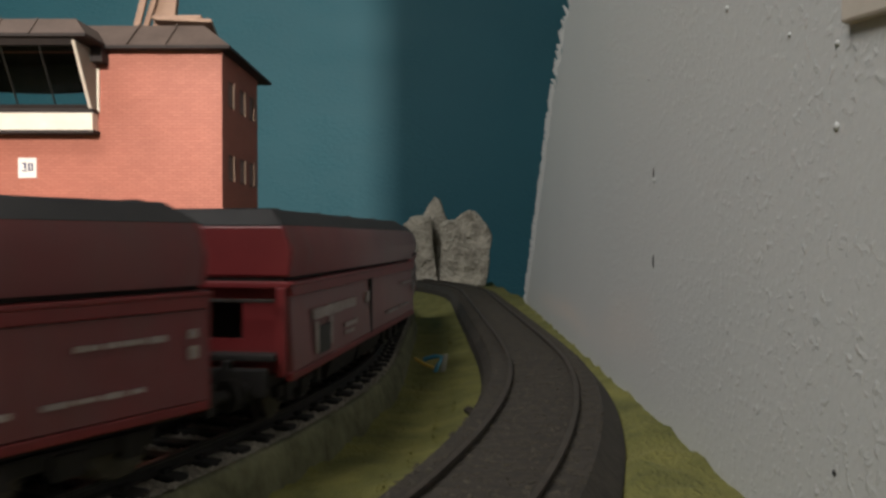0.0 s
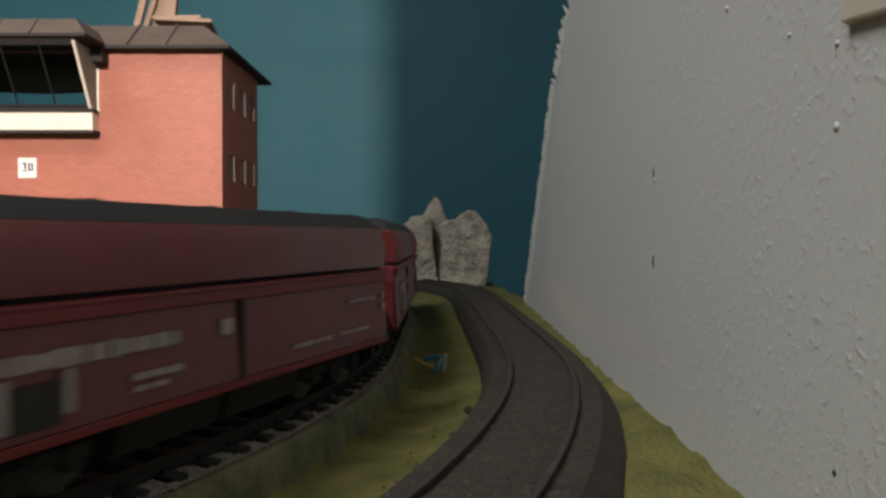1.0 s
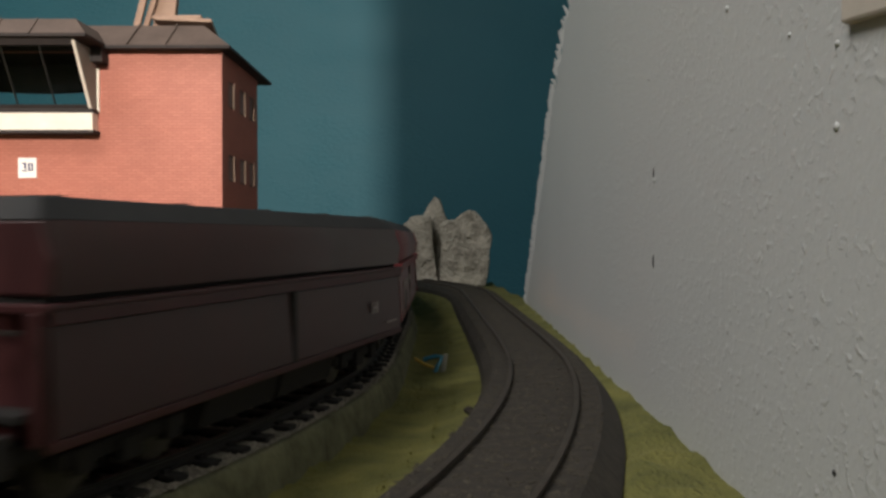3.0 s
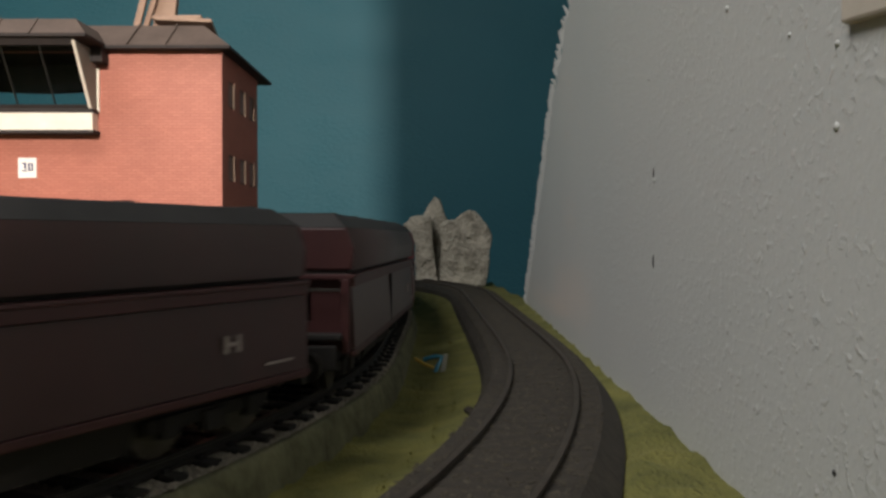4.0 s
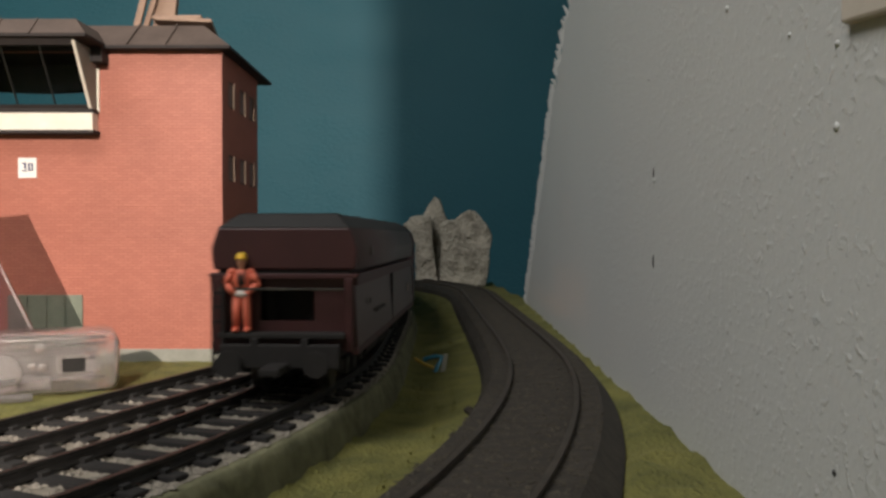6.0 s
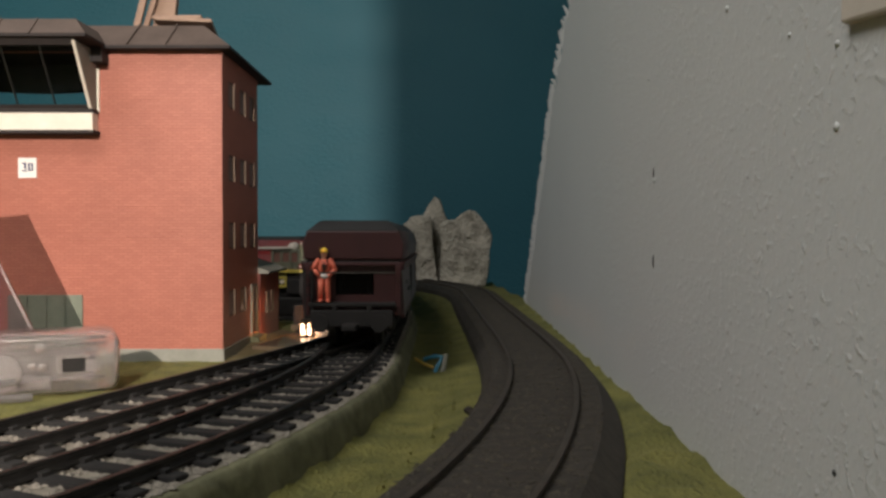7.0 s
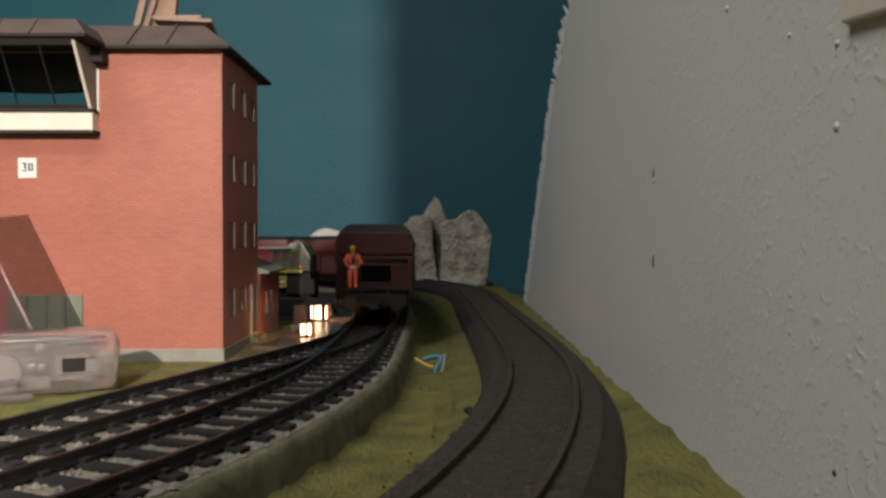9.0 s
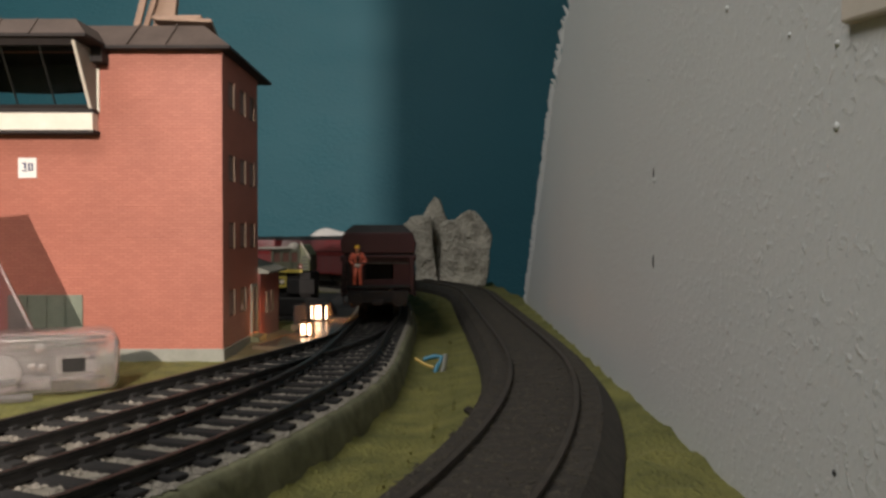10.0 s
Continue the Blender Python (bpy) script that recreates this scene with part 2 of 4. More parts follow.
def turned(radius, length, m, segments=20, bm=None, radius2=None):
    b = bmesh.new()
    bmesh.ops.create_cone(b, cap_ends=True, segments=segments, radius1=radius, radius2=radius if radius2 is None else radius2, depth=length, matrix=m)
    if bm is None:
        return b
    join(bm, b)
    return bm


def prism(outline, y0, y1, bm=None):
    """An outline in (x, z) drawn out from y0 to y1."""
    b = bmesh.new()
    front = [b.verts.new((x, y0, z)) for x, z in outline]
    back = [b.verts.new((x, y1, z)) for x, z in outline]
    b.faces.new(front)
    b.faces.new(back[::-1])
    for i in range(len(outline)):
        j = (i + 1) % len(outline)
        b.faces.new((front[j], front[i], back[i], back[j]))
    bmesh.ops.recalc_face_normals(b, faces=b.faces[:])
    if bm is None:
        return b
    join(bm, b)
    return bm


def pierced(u0, u1, v0, v1, holes, w0, w1):
    """A wall in the plane (u, v), w0 to w1 thick, with rectangular holes cut through; u along x."""
    us = sorted({u0, u1, *(h[0] for h in holes), *(h[1] for h in holes)})
    vs = sorted({v0, v1, *(h[2] for h in holes), *(h[3] for h in holes)})
    b = bmesh.new()
    for i in range(len(us) - 1):
        for j in range(len(vs) - 1):
            cu, cv = (us[i] + us[i + 1]) / 2, (vs[j] + vs[j + 1]) / 2
            if not any(h[0] < cu < h[1] and h[2] < cv < h[3] for h in holes):
                b.faces.new([b.verts.new(p) for p in ((us[i], w0, vs[j]), (us[i + 1], w0, vs[j]), (us[i + 1], w0, vs[j + 1]), (us[i], w0, vs[j + 1]))])
    bmesh.ops.remove_doubles(b, verts=b.verts[:], dist=1e-6)
    geom = bmesh.ops.extrude_face_region(b, geom=b.faces[:])["geom"]
    for v in (g for g in geom if isinstance(g, bmesh.types.BMVert)):
        v.co.y = w1
    bmesh.ops.recalc_face_normals(b, faces=b.faces[:])
    return b


def mesh_of(name, bm, mat, smooth=False):
    me = bpy.data.meshes.new(name)
    bm.to_mesh(me)
    bm.free()
    for x in (mat if isinstance(mat, (list, tuple)) else [mat]):
        me.materials.append(x)
    if smooth:
        me.shade_smooth()
    return me


def part(name, bm, mat, parent=None, label="", m=None, smooth=False):
    ob = new(name, mesh_of(name, bm, mat, smooth))
    if parent is not None:
        ob.parent = parent
    if m is not None:
        ob.matrix_local = m
    return tagged(ob, label) if label else ob


def piece(name, me, parent, m):
    ob = new(name, me)
    ob.parent = parent
    ob.matrix_local = m
    return ob


def thing(name, label, category, group="", m=None):
    ob = new(name)
    ob.empty_display_size = 0.01
    if m is not None:
        ob.matrix_world = m
    return tagged(ob, label, category, group)


def setting(name, bm, mat, label, category, smooth=False):
    return tagged(part(name, bm, mat, None, "", None, smooth), label, category, kind="structure")


# ---- the lines of the tracks ----
class Line:
    """A track's centre line: a start and stretches of (length, turn to the left in degrees)."""

    def __init__(self, x, y, heading, stretches, step=0.004):
        self.step, self.points = step, []
        h = radians(heading)
        for length, turn in stretches:
            n = max(1, round(length / step))
            for _ in range(n):
                self.points.append((x, y, h))
                h2 = h + radians(turn) / n / 2
                x, y = x - math.sin(h2) * length / n, y + math.cos(h2) * length / n
                h = h2 + radians(turn) / n / 2
        self.points.append((x, y, h))
        self.length = step * (len(self.points) - 1)
        self.grade = (0.0, 1.0, 0.0)      # from, to, fall

    def fall(self, s):
        """The height of the line against its start, metres."""
        a, b, drop = self.grade
        u = min(max((s - a) / (b - a), 0.0), 1.0)
        return -drop * u * u * (3 - 2 * u)

    def at(self, s, side=0.0):
        """x, y, heading at s metres; side: metres to the right of the line."""
        k = min(max(s / self.step, 0), len(self.points) - 1.001)
        i = int(k)
        f = k - i
        a, b = self.points[i], self.points[i + 1]
        x, y, h = (a[j] + (b[j] - a[j]) * f for j in range(3))
        return x + math.cos(h) * side, y + math.sin(h) * side, h


def strip(line, s0, s1, section, step=0.008, closed=True):
    """A cross section of (side, z) swept along a line."""
    b = bmesh.new()
    n = max(1, round((s1 - s0) / step))
    rows = []
    for k in range(n + 1):
        s = s0 + (s1 - s0) * k / n
        row = []
        for side, z in section:
            x, y, _ = line.at(s, side)
            row.append(b.verts.new((x, y, z + line.fall(s))))
        rows.append(row)
    m = len(section)
    for k in range(n):
        for i in range(m if closed else m - 1):
            j = (i + 1) % m
            b.faces.new((rows[k][i], rows[k][j], rows[k + 1][j], rows[k + 1][i]))
    if closed:
        b.faces.new(rows[0][::-1])
        b.faces.new(rows[-1])
    bmesh.ops.recalc_face_normals(b, faces=b.faces[:])
    return b


# main track: a straight, an arc, a straight past the tower, then the curve at the end of the layout
MAIN = Line(-0.4598, -0.3438, -42, [(0.50, 0), (0.2676, 42), (0.09, 0), (0.262, 10), (0.4887, 100), (0.4, 0)])
MAIN.grade = (0.98, 1.26, 0.0052)
# the siding joins the main track at a set of points
SIDING = Line(-0.1322, 0.0240, -19.3, [(0.26, 0), (0.0883, 19.3), (0.012, 0)])
# the outer track beside the grey wall
LOW = Line(-0.0874, -0.0358, -42, [(0.3372, 42), (0.05, 1.6), (0.245, 0), (0.5760, 100), (0.4, 0)])

# ---- the layout's ground and the room ----
GRASS_Z, TROUGH_Z, BANK_Z = -0.006, -0.0118, -0.004


def nearest(line, xs, ys):
    """Signed distance to the right of a line for arrays of places."""
    pts = np.array(line.points[::2])
    best = np.full(xs.shape, 9.0)
    side = np.zeros(xs.shape)
    for x, y, h in pts:
        dx, dy = xs - x, ys - y
        d = dx * dx + dy * dy
        k = d < best
        best[k] = d[k]
        side[k] = (dx * math.cos(h) + dy * math.sin(h))[k]
    return np.sign(side) * np.sqrt(best)


GROUND = {}


def ground():
    step = 0.005
    nx, ny = 321, 321
    gx, gy = np.meshgrid(-1.2 + step * np.arange(nx), -0.46 + step * np.arange(ny))
    a, c = nearest(MAIN, gx, gy), nearest(LOW, gx, gy)

    def ramp(d, d0, d1):
        return np.clip((d - d0) / (d1 - d0), 0, 1)

    z = GRASS_Z + (TROUGH_Z - GRASS_Z) * ramp(a, 0.0145, 0.0180)
    z = z + (BANK_Z - 0.004 - z) * ramp(c, 0.010, 0.022)
    z = z + 0.0026 * ramp(c, -0.030, -0.020) * (c < 0) * (a > 0.014)
    rough = np.array([noise.noise((x * 90, y * 90, 0)) + 0.6 * noise.noise((x * 260, y * 260, 3)) for x, y in zip(gx.ravel(), gy.ravel())]).reshape(gx.shape)
    z = z + 0.0009 * rough - 0.0035 * (np.abs(a) < 0.015) - 0.003 * (np.abs(c) < 0.013)
    keep = ~(((gx > 0.060 - 0.06 * (gy - 0.55)) & (gy > 0.50)) | ((gy > 0.795) & (gx > -0.09)))
    z = z + 0.0022 * np.clip(rough, 0, 1) * ramp(c, 0.0215, 0.026) * (gy < 0.6)
    z = z - 0.0056 * ramp(gy, 0.52, 0.70) * (1 - ramp(a, 0.015, 0.030))
    me = bpy.data.meshes.new("ground")
    i = np.arange(nx * ny).reshape(ny, nx)
    quads = np.stack([i[:-1, :-1], i[:-1, 1:], i[1:, 1:], i[1:, :-1]], -1).reshape(-1, 4)[keep[:-1, :-1].ravel()]
    me.from_pydata(np.stack([gx.ravel(), gy.ravel(), z.ravel()], -1).tolist(), [], quads.tolist())
    me.materials.append(GRASS)
    me.shade_smooth()
    GROUND.update(x=gx, y=gy, z=z, a=a, c=c, keep=keep)
    return tagged(new("ground", me), "yellow green flocked grass on the layout board", "grass", kind="structure")


ground()
BACK_Y = 1.0
setting("wall_back", box(-1.30, 0.90, BACK_Y, BACK_Y + 0.08, -0.3, 1.5), TEAL, "teal painted woodchip wall behind the layout", "wall")
setting("wall_left", box(-1.38, -1.30, -1.10, BACK_Y + 0.08, -0.3, 1.5), WHITE_WALL, "plain off-white painted side wall", "wall")
setting("wall_far_right", box(0.90, 0.98, -1.10, BACK_Y + 0.08, -0.3, 1.5), TEAL, "teal painted side wall of the room", "wall")
setting("wall_rear", box(-1.38, 0.98, -1.18, -1.10, -0.3, 1.5), WHITE_WALL, "plain off-white rear wall", "wall")
setting("ceiling", box(-1.38, 0.98, -1.18, BACK_Y + 0.08, 1.5, 1.56), WHITE_WALL, "plain off-white ceiling", "ceiling")
setting("floor", box(-1.38, 0.98, -1.18, BACK_Y + 0.08, -0.36, -0.30), BOARD, "plain floor under the layout", "floor")
# unseen blocker behind the camera, added to cast the teal wall's shadow edge
setting("shade_wall", box(-0.0595, 0.051, -0.39, -0.35, -0.3, 1.5), GREY_WALL, "unseen grey wall piece added to shade the right side", "wall")


def wall_x(y):
    return 0.0535 + 0.010 * max(y - 0.15, -0.2)


EDGE_Z = (-0.06, -0.0052, 0.0271, 0.055, 0.0877, 0.1084, 0.1194, 0.1434, 0.25)
EDGE_Y = (0.56, 0.546, 0.507, 0.474, 0.432, 0.408, 0.393, 0.349, 0.18)


def grey_wall():
    """A sheet with a torn far edge that leans back towards the top."""
    rnd = random.Random(4)
    thick = 0.010
    edge = []
    z = -0.06
    while z < 0.62:
        edge.append((float(np.interp(z, EDGE_Z, EDGE_Y)) + rnd.uniform(-0.0022, 0.0022) + 0.002 * math.sin(z * 140), z))
        z += rnd.uniform(0.002, 0.005)
    b = bmesh.new()
    ny = 60
    cols = []
    for y1, zz in edge:
        row = []
        for k in range(ny + 1):
            y = -0.35 + (y1 + 0.35) * k / ny
            row.append(b.verts.new((wall_x(y) + (0.0012 * rnd.random() if k == ny else 0.0), y, zz)))
        cols.append(row)
    for i in range(len(cols) - 1):
        for k in range(ny):
            b.faces.new((cols[i][k], cols[i + 1][k], cols[i + 1][k + 1], cols[i][k + 1]))
    geom = bmesh.ops.extrude_face_region(b, geom=b.faces[:])["geom"]
    for v in (g for g in geom if isinstance(g, bmesh.types.BMVert)):
        v.co.x += thick
    bmesh.ops.recalc_face_normals(b, faces=b.faces[:])
    w = setting("wall_grey", b, GREY_WALL, "grey painted woodchip wall sheet with a torn edge", "wall")
    # two slits, and nail heads painted over
    for y, z, half_y, half_z in ((0.2015, 0.0545, 0.0004, 0.0013), (0.2015, 0.0318, 0.0004, 0.0018), (0.1060, 0.0060, 0.0004, 0.0005)):
        c = bmesh.new()
        bmesh.ops.create_icosphere(c, subdivisions=2, radius=1.0, matrix=Matrix.Translation((wall_x(y), y, z)) @ Matrix.Diagonal((0.0003, half_y, half_z, 1)))
        part("slit", c, BLACK, w, "dark slit in the wall")
    for y, z, r in ((0.1061, 0.0529, 0.0009), (0.1485, 0.0809, 0.0009), (0.207, 0.0795, 0.0006), (0.2012, 0.0524, 0.0009), (0.1060, 0.0640, 0.0007), (0.1210, 0.0690, 0.0006)):
        c = bmesh.new()
        bmesh.ops.create_icosphere(c, subdivisions=2, radius=1.0, matrix=Matrix.Translation((wall_x(y), y, z)) @ Matrix.Diagonal((0.0004, r * 0.8, r * 0.7, 1)))
        part("nail_head", c, GREY_WALL, w, "nail head painted over in grey", smooth=True)
    return w


grey_wall()


def flock(count, seed):
    """Short grass fibres over the stretches that the camera passes nearest."""
    rnd = np.random.RandomState(seed)
    g = GROUND
    ok = g["keep"] & (g["y"] > 0.10) & (g["y"] < 0.62) & (g["x"] > -0.26) & (g["x"] < 0.058) & (((g["a"] < -0.030) & (g["x"] < -0.045)) | ((g["a"] > 0.021) & (g["c"] < -0.022)))
    cx, cy, cz = g["x"][ok], g["y"][ok], g["z"][ok]
    near = 1.0 / cy ** 1.2
    k = rnd.choice(len(cx), count, p=near / near.sum())
    x, y = cx[k] + rnd.uniform(-0.0026, 0.0026, count), cy[k] + rnd.uniform(-0.0026, 0.0026, count)
    z = cz[k] - 0.0006
    a, lean, hgt = rnd.uniform(0, 6.28, count), rnd.uniform(0, 0.9, count), rnd.uniform(0.0004, 0.0009, count)
    w = 0.00035
    p = np.stack([np.stack([x - w * np.sin(a), y + w * np.cos(a), z], -1), np.stack([x + w * np.sin(a), y - w * np.cos(a), z], -1),
                  np.stack([x + hgt * lean * np.cos(a), y + hgt * lean * np.sin(a), z + hgt], -1)], 1).reshape(-1, 3)
    me = bpy.data.meshes.new("grass_fibres")
    me.from_pydata(p.tolist(), [], np.arange(3 * count).reshape(-1, 3).tolist())
    me.materials.append(GRASS)
    return tagged(new("grass_fibres", me), "short yellow green flock fibres on the ground", "grass", kind="stuff")


flock(80000, 5)


def torn_fringe():
    """Pale paper shreds along the torn edge of the grey wall."""
    rnd = random.Random(12)
    verts, faces = [], []
    for k in range(190):
        z = rnd.uniform(-0.008, 0.16)
        y = float(np.interp(z, EDGE_Z, EDGE_Y))
        x = wall_x(y) - 0.0004
        n = len(verts)
        a, b2 = rnd.uniform(0.001, 0.004), rnd.uniform(0.001, 0.004)
        for dy, dz, dx in ((-0.003, -a, 0.0006), (-0.003, a, 0.0006), (rnd.uniform(0.0004, 0.0032), a + b2 * 0.8, -rnd.uniform(0.0, 0.0010))):
            verts += [(x + dx, y + dy, z + dz), (x + dx + 0.0005, y + dy, z + dz)]
        faces += [(n, n + 2, n + 4), (n + 1, n + 5, n + 3), (n, n + 4, n + 5, n + 1), (n + 2, n + 3, n + 5, n + 4), (n, n + 1, n + 3, n + 2)]
    me = bpy.data.meshes.new("torn_paper")
    me.from_pydata(verts, [], faces)
    me.materials.append(GREY_WALL)
    return tagged(new("torn_paper", me), "grey paper shreds along the torn wall edge", "paper", kind="stuff")


torn_fringe()
# dark slab added to cover the green ground behind the tower
setting("dark_slab", box(-0.170, -0.0500, 0.412, 0.60, -0.012, -0.0046, 0.0006), SLEEPER, "flat black slab over the ground behind the tower", "ground")


# ---- tracks ----
def rails(line, s0, s1, top, parent, mat, name="rail"):
    for side in (-0.00895, 0.00895):
        w, f, hgt = 0.00060, 0.0012, 0.0025
        sec = [(side - f, top - hgt), (side + f, top - hgt), (side + f, top - hgt + 0.0005), (side + w * 0.6, top - hgt + 0.0009), (side + w * 0.6, top - 0.0008),
               (side + w, top - 0.0006), (side + w, top), (side - w, top), (side - w, top - 0.0006), (side - w * 0.6, top - 0.0008), (side - w * 0.6, top - hgt + 0.0009), (side - f, top - hgt + 0.0005)]
        part(name, strip(line, s0, s1, sec, 0.006), mat, parent)


def sleepers(line, s0, s1, top, parent, mat, pitch=0.0090, half=0.0140, wide=0.0018, chairs=True):
    bar = box(-half, half, -wide, wide, -0.0018, 0, 0.0003)
    for side in (-0.00895, 0.00895) if chairs else ():
        for k in (-1, 1):
            box(side + k * 0.0016 - 0.0006, side + k * 0.0016 + 0.0006, -0.0009, 0.0009, -0.0002, 0.0008, 0, bar)
    me = mesh_of("sleeper", bar, mat)
    s = s0
    while s < s1:
        x, y, h = line.at(s)
        piece("sleeper", me, parent, Matrix.Translation((x, y, top + line.fall(s))) @ Matrix.Rotation(h, 4, "Z"))
        s += pitch


def pebbles(line, s0, s1, half, z, count, size, parent, mat, seed, label="pale grey loose ballast"):
    """Loose ballast stones, each a small bent octahedron."""
    rnd = random.Random(seed)
    verts, faces = [], []
    for _ in range(count):
        s, d = rnd.uniform(s0, s1), rnd.uniform(-half, half)
        x, y, h = line.at(s, d)
        r = size * rnd.uniform(0.5, 1.2)
        n = len(verts)
        a = rnd.uniform(0, 6.28)
        for k in range(4):
            verts.append((x + r * math.cos(a + k * 1.57) * rnd.uniform(0.7, 1.3), y + r * math.sin(a + k * 1.57) * rnd.uniform(0.7, 1.3), z + r * 0.2))
        verts.append((x, y, z + r * rnd.uniform(0.5, 0.9)))
        verts.append((x, y, z - r * 0.4))
        for k in range(4):
            j = (k + 1) % 4
            faces += [(n + k, n + j, n + 4), (n + j, n + k, n + 5)]
    me = bpy.data.meshes.new("ballast")
    me.from_pydata(verts, [], faces)
    me.materials.append(mat)
    ob = new("ballast", me)
    ob.parent = parent
    return tagged(ob, label, kind="stuff")


def main_track():
    t = tagged(thing("railway_track", "black model railway track with pale ballast between the sleepers", "track"), kind="structure")
    part("ballast_bed", strip(MAIN, 0.3, 2.2, [(-0.0158, -0.012), (0.0150, -0.012), (0.0150, -0.0033), (-0.0158, -0.0033)]), BOARD, t, "pale grey ballast strip")
    rails(MAIN, 0.3, 2.2, 0.0, t, RAIL)
    sleepers(MAIN, 0.45, 1.75, -0.0023, t, SLEEPER)
    pebbles(MAIN, 0.5, 0.95, 0.0155, -0.0033, 7000, 0.0008, t, STONES, 1)
    return t


def siding_track():
    t = tagged(thing("siding_track", "black model siding track joining the main line at points", "track"), kind="structure")
    part("ballast_bed", strip(SIDING, 0.0, 0.30, [(-0.0158, -0.013), (0.0158, -0.013), (0.0158, -0.0037), (-0.0158, -0.0037)]), BOARD, t, "pale grey ballast strip")
    rails(SIDING, 0.0, 0.355, -0.0003, t, RAIL)
    sleepers(SIDING, 0.003, 0.29, -0.0027, t, SLEEPER)
    pebbles(SIDING, 0.02, 0.29, 0.0155, -0.0037, 4500, 0.0008, t, STONES, 2)
    return t


LOW_TOP = -0.001


def low_track():
    t = tagged(thing("outer_track", "dark weathered model track on a brown foam bed", "track"), kind="structure")
    z = LOW_TOP
    part("track_bed", strip(LOW, 0.0, 1.6, [(-0.0195, z - 0.015), (0.0205, z - 0.015), (0.0198, z - 0.0070), (0.0150, z - 0.0014), (-0.0145, z - 0.0014), (-0.0172, z - 0.0050)]), BED, t, "brown black foam track bed", smooth=False)
    rails(LOW, 0.0, 1.6, z, t, BED_RAIL)
    sleepers(LOW, 0.02, 1.3, z - 0.00128, t, BED, pitch=0.0080, half=0.0140, chairs=False)
    pebbles(LOW, 0.10, 0.70, 0.0150, z - 0.0014, 9000, 0.0005, t, BED_STONES, 3, "dark brown loose grit")
    return t


main_track()
siding_track()
low_track()
setting("embankment_edging", strip(MAIN, 0.35, 1.6, [(0.0152, -0.020), (0.0200, -0.020), (0.0190, -0.0125), (0.0176, -0.0060), (0.0168, -0.0038), (0.0152, -0.0033)]), EDGING,
        "grey green stone edging of the raised track", "edging", True)


# ---- hopper wagons ----
BODY, PITCH = 0.1375, 0.1555      # hopper length, and length over buffers
W_TOP = 0.0435


def wheel_set(parent, y):
    turn = Matrix.Rotation(radians(90), 4, "Y")
    axle = part("axle", turned(0.0009, 0.024, turn, 10), STEEL, parent, m=Matrix.Translation((0, y, 0.0058)))
    for side in (-1, 1):
        b = turned(0.0058, 0.0022, turn, 28)
        turned(0.0066, 0.0006, Matrix.Translation((-side * 0.0013, 0, 0)) @ turn, 28, b)
        part("wheel", b, STEEL, axle, m=Matrix.Translation((side * 0.0086, 0, 0)))


def bogie(w, y):
    for side in (-1, 1):
        b = box(side * 0.0118 - 0.0009, side * 0.0118 + 0.0009, y - 0.0150, y + 0.0150, 0.0050, 0.0076, 0.0004)
        for k in (-1, 1):
            box(side * 0.0124 - 0.0012, side * 0.0124 + 0.0012, y + k * 0.0105 - 0.0020, y + k * 0.0105 + 0.0020, 0.0038, 0.0078, 0.0005, b)
        box(side * 0.0124 - 0.0012, side * 0.0124 + 0.0012, y - 0.0028, y + 0.0028, 0.0032, 0.0070, 0.0004, b)
        part("bogie_frame", b, DEEP_BLACK, w)
    for k in (-1, 1):
        wheel_set(w, y + k * 0.0105)


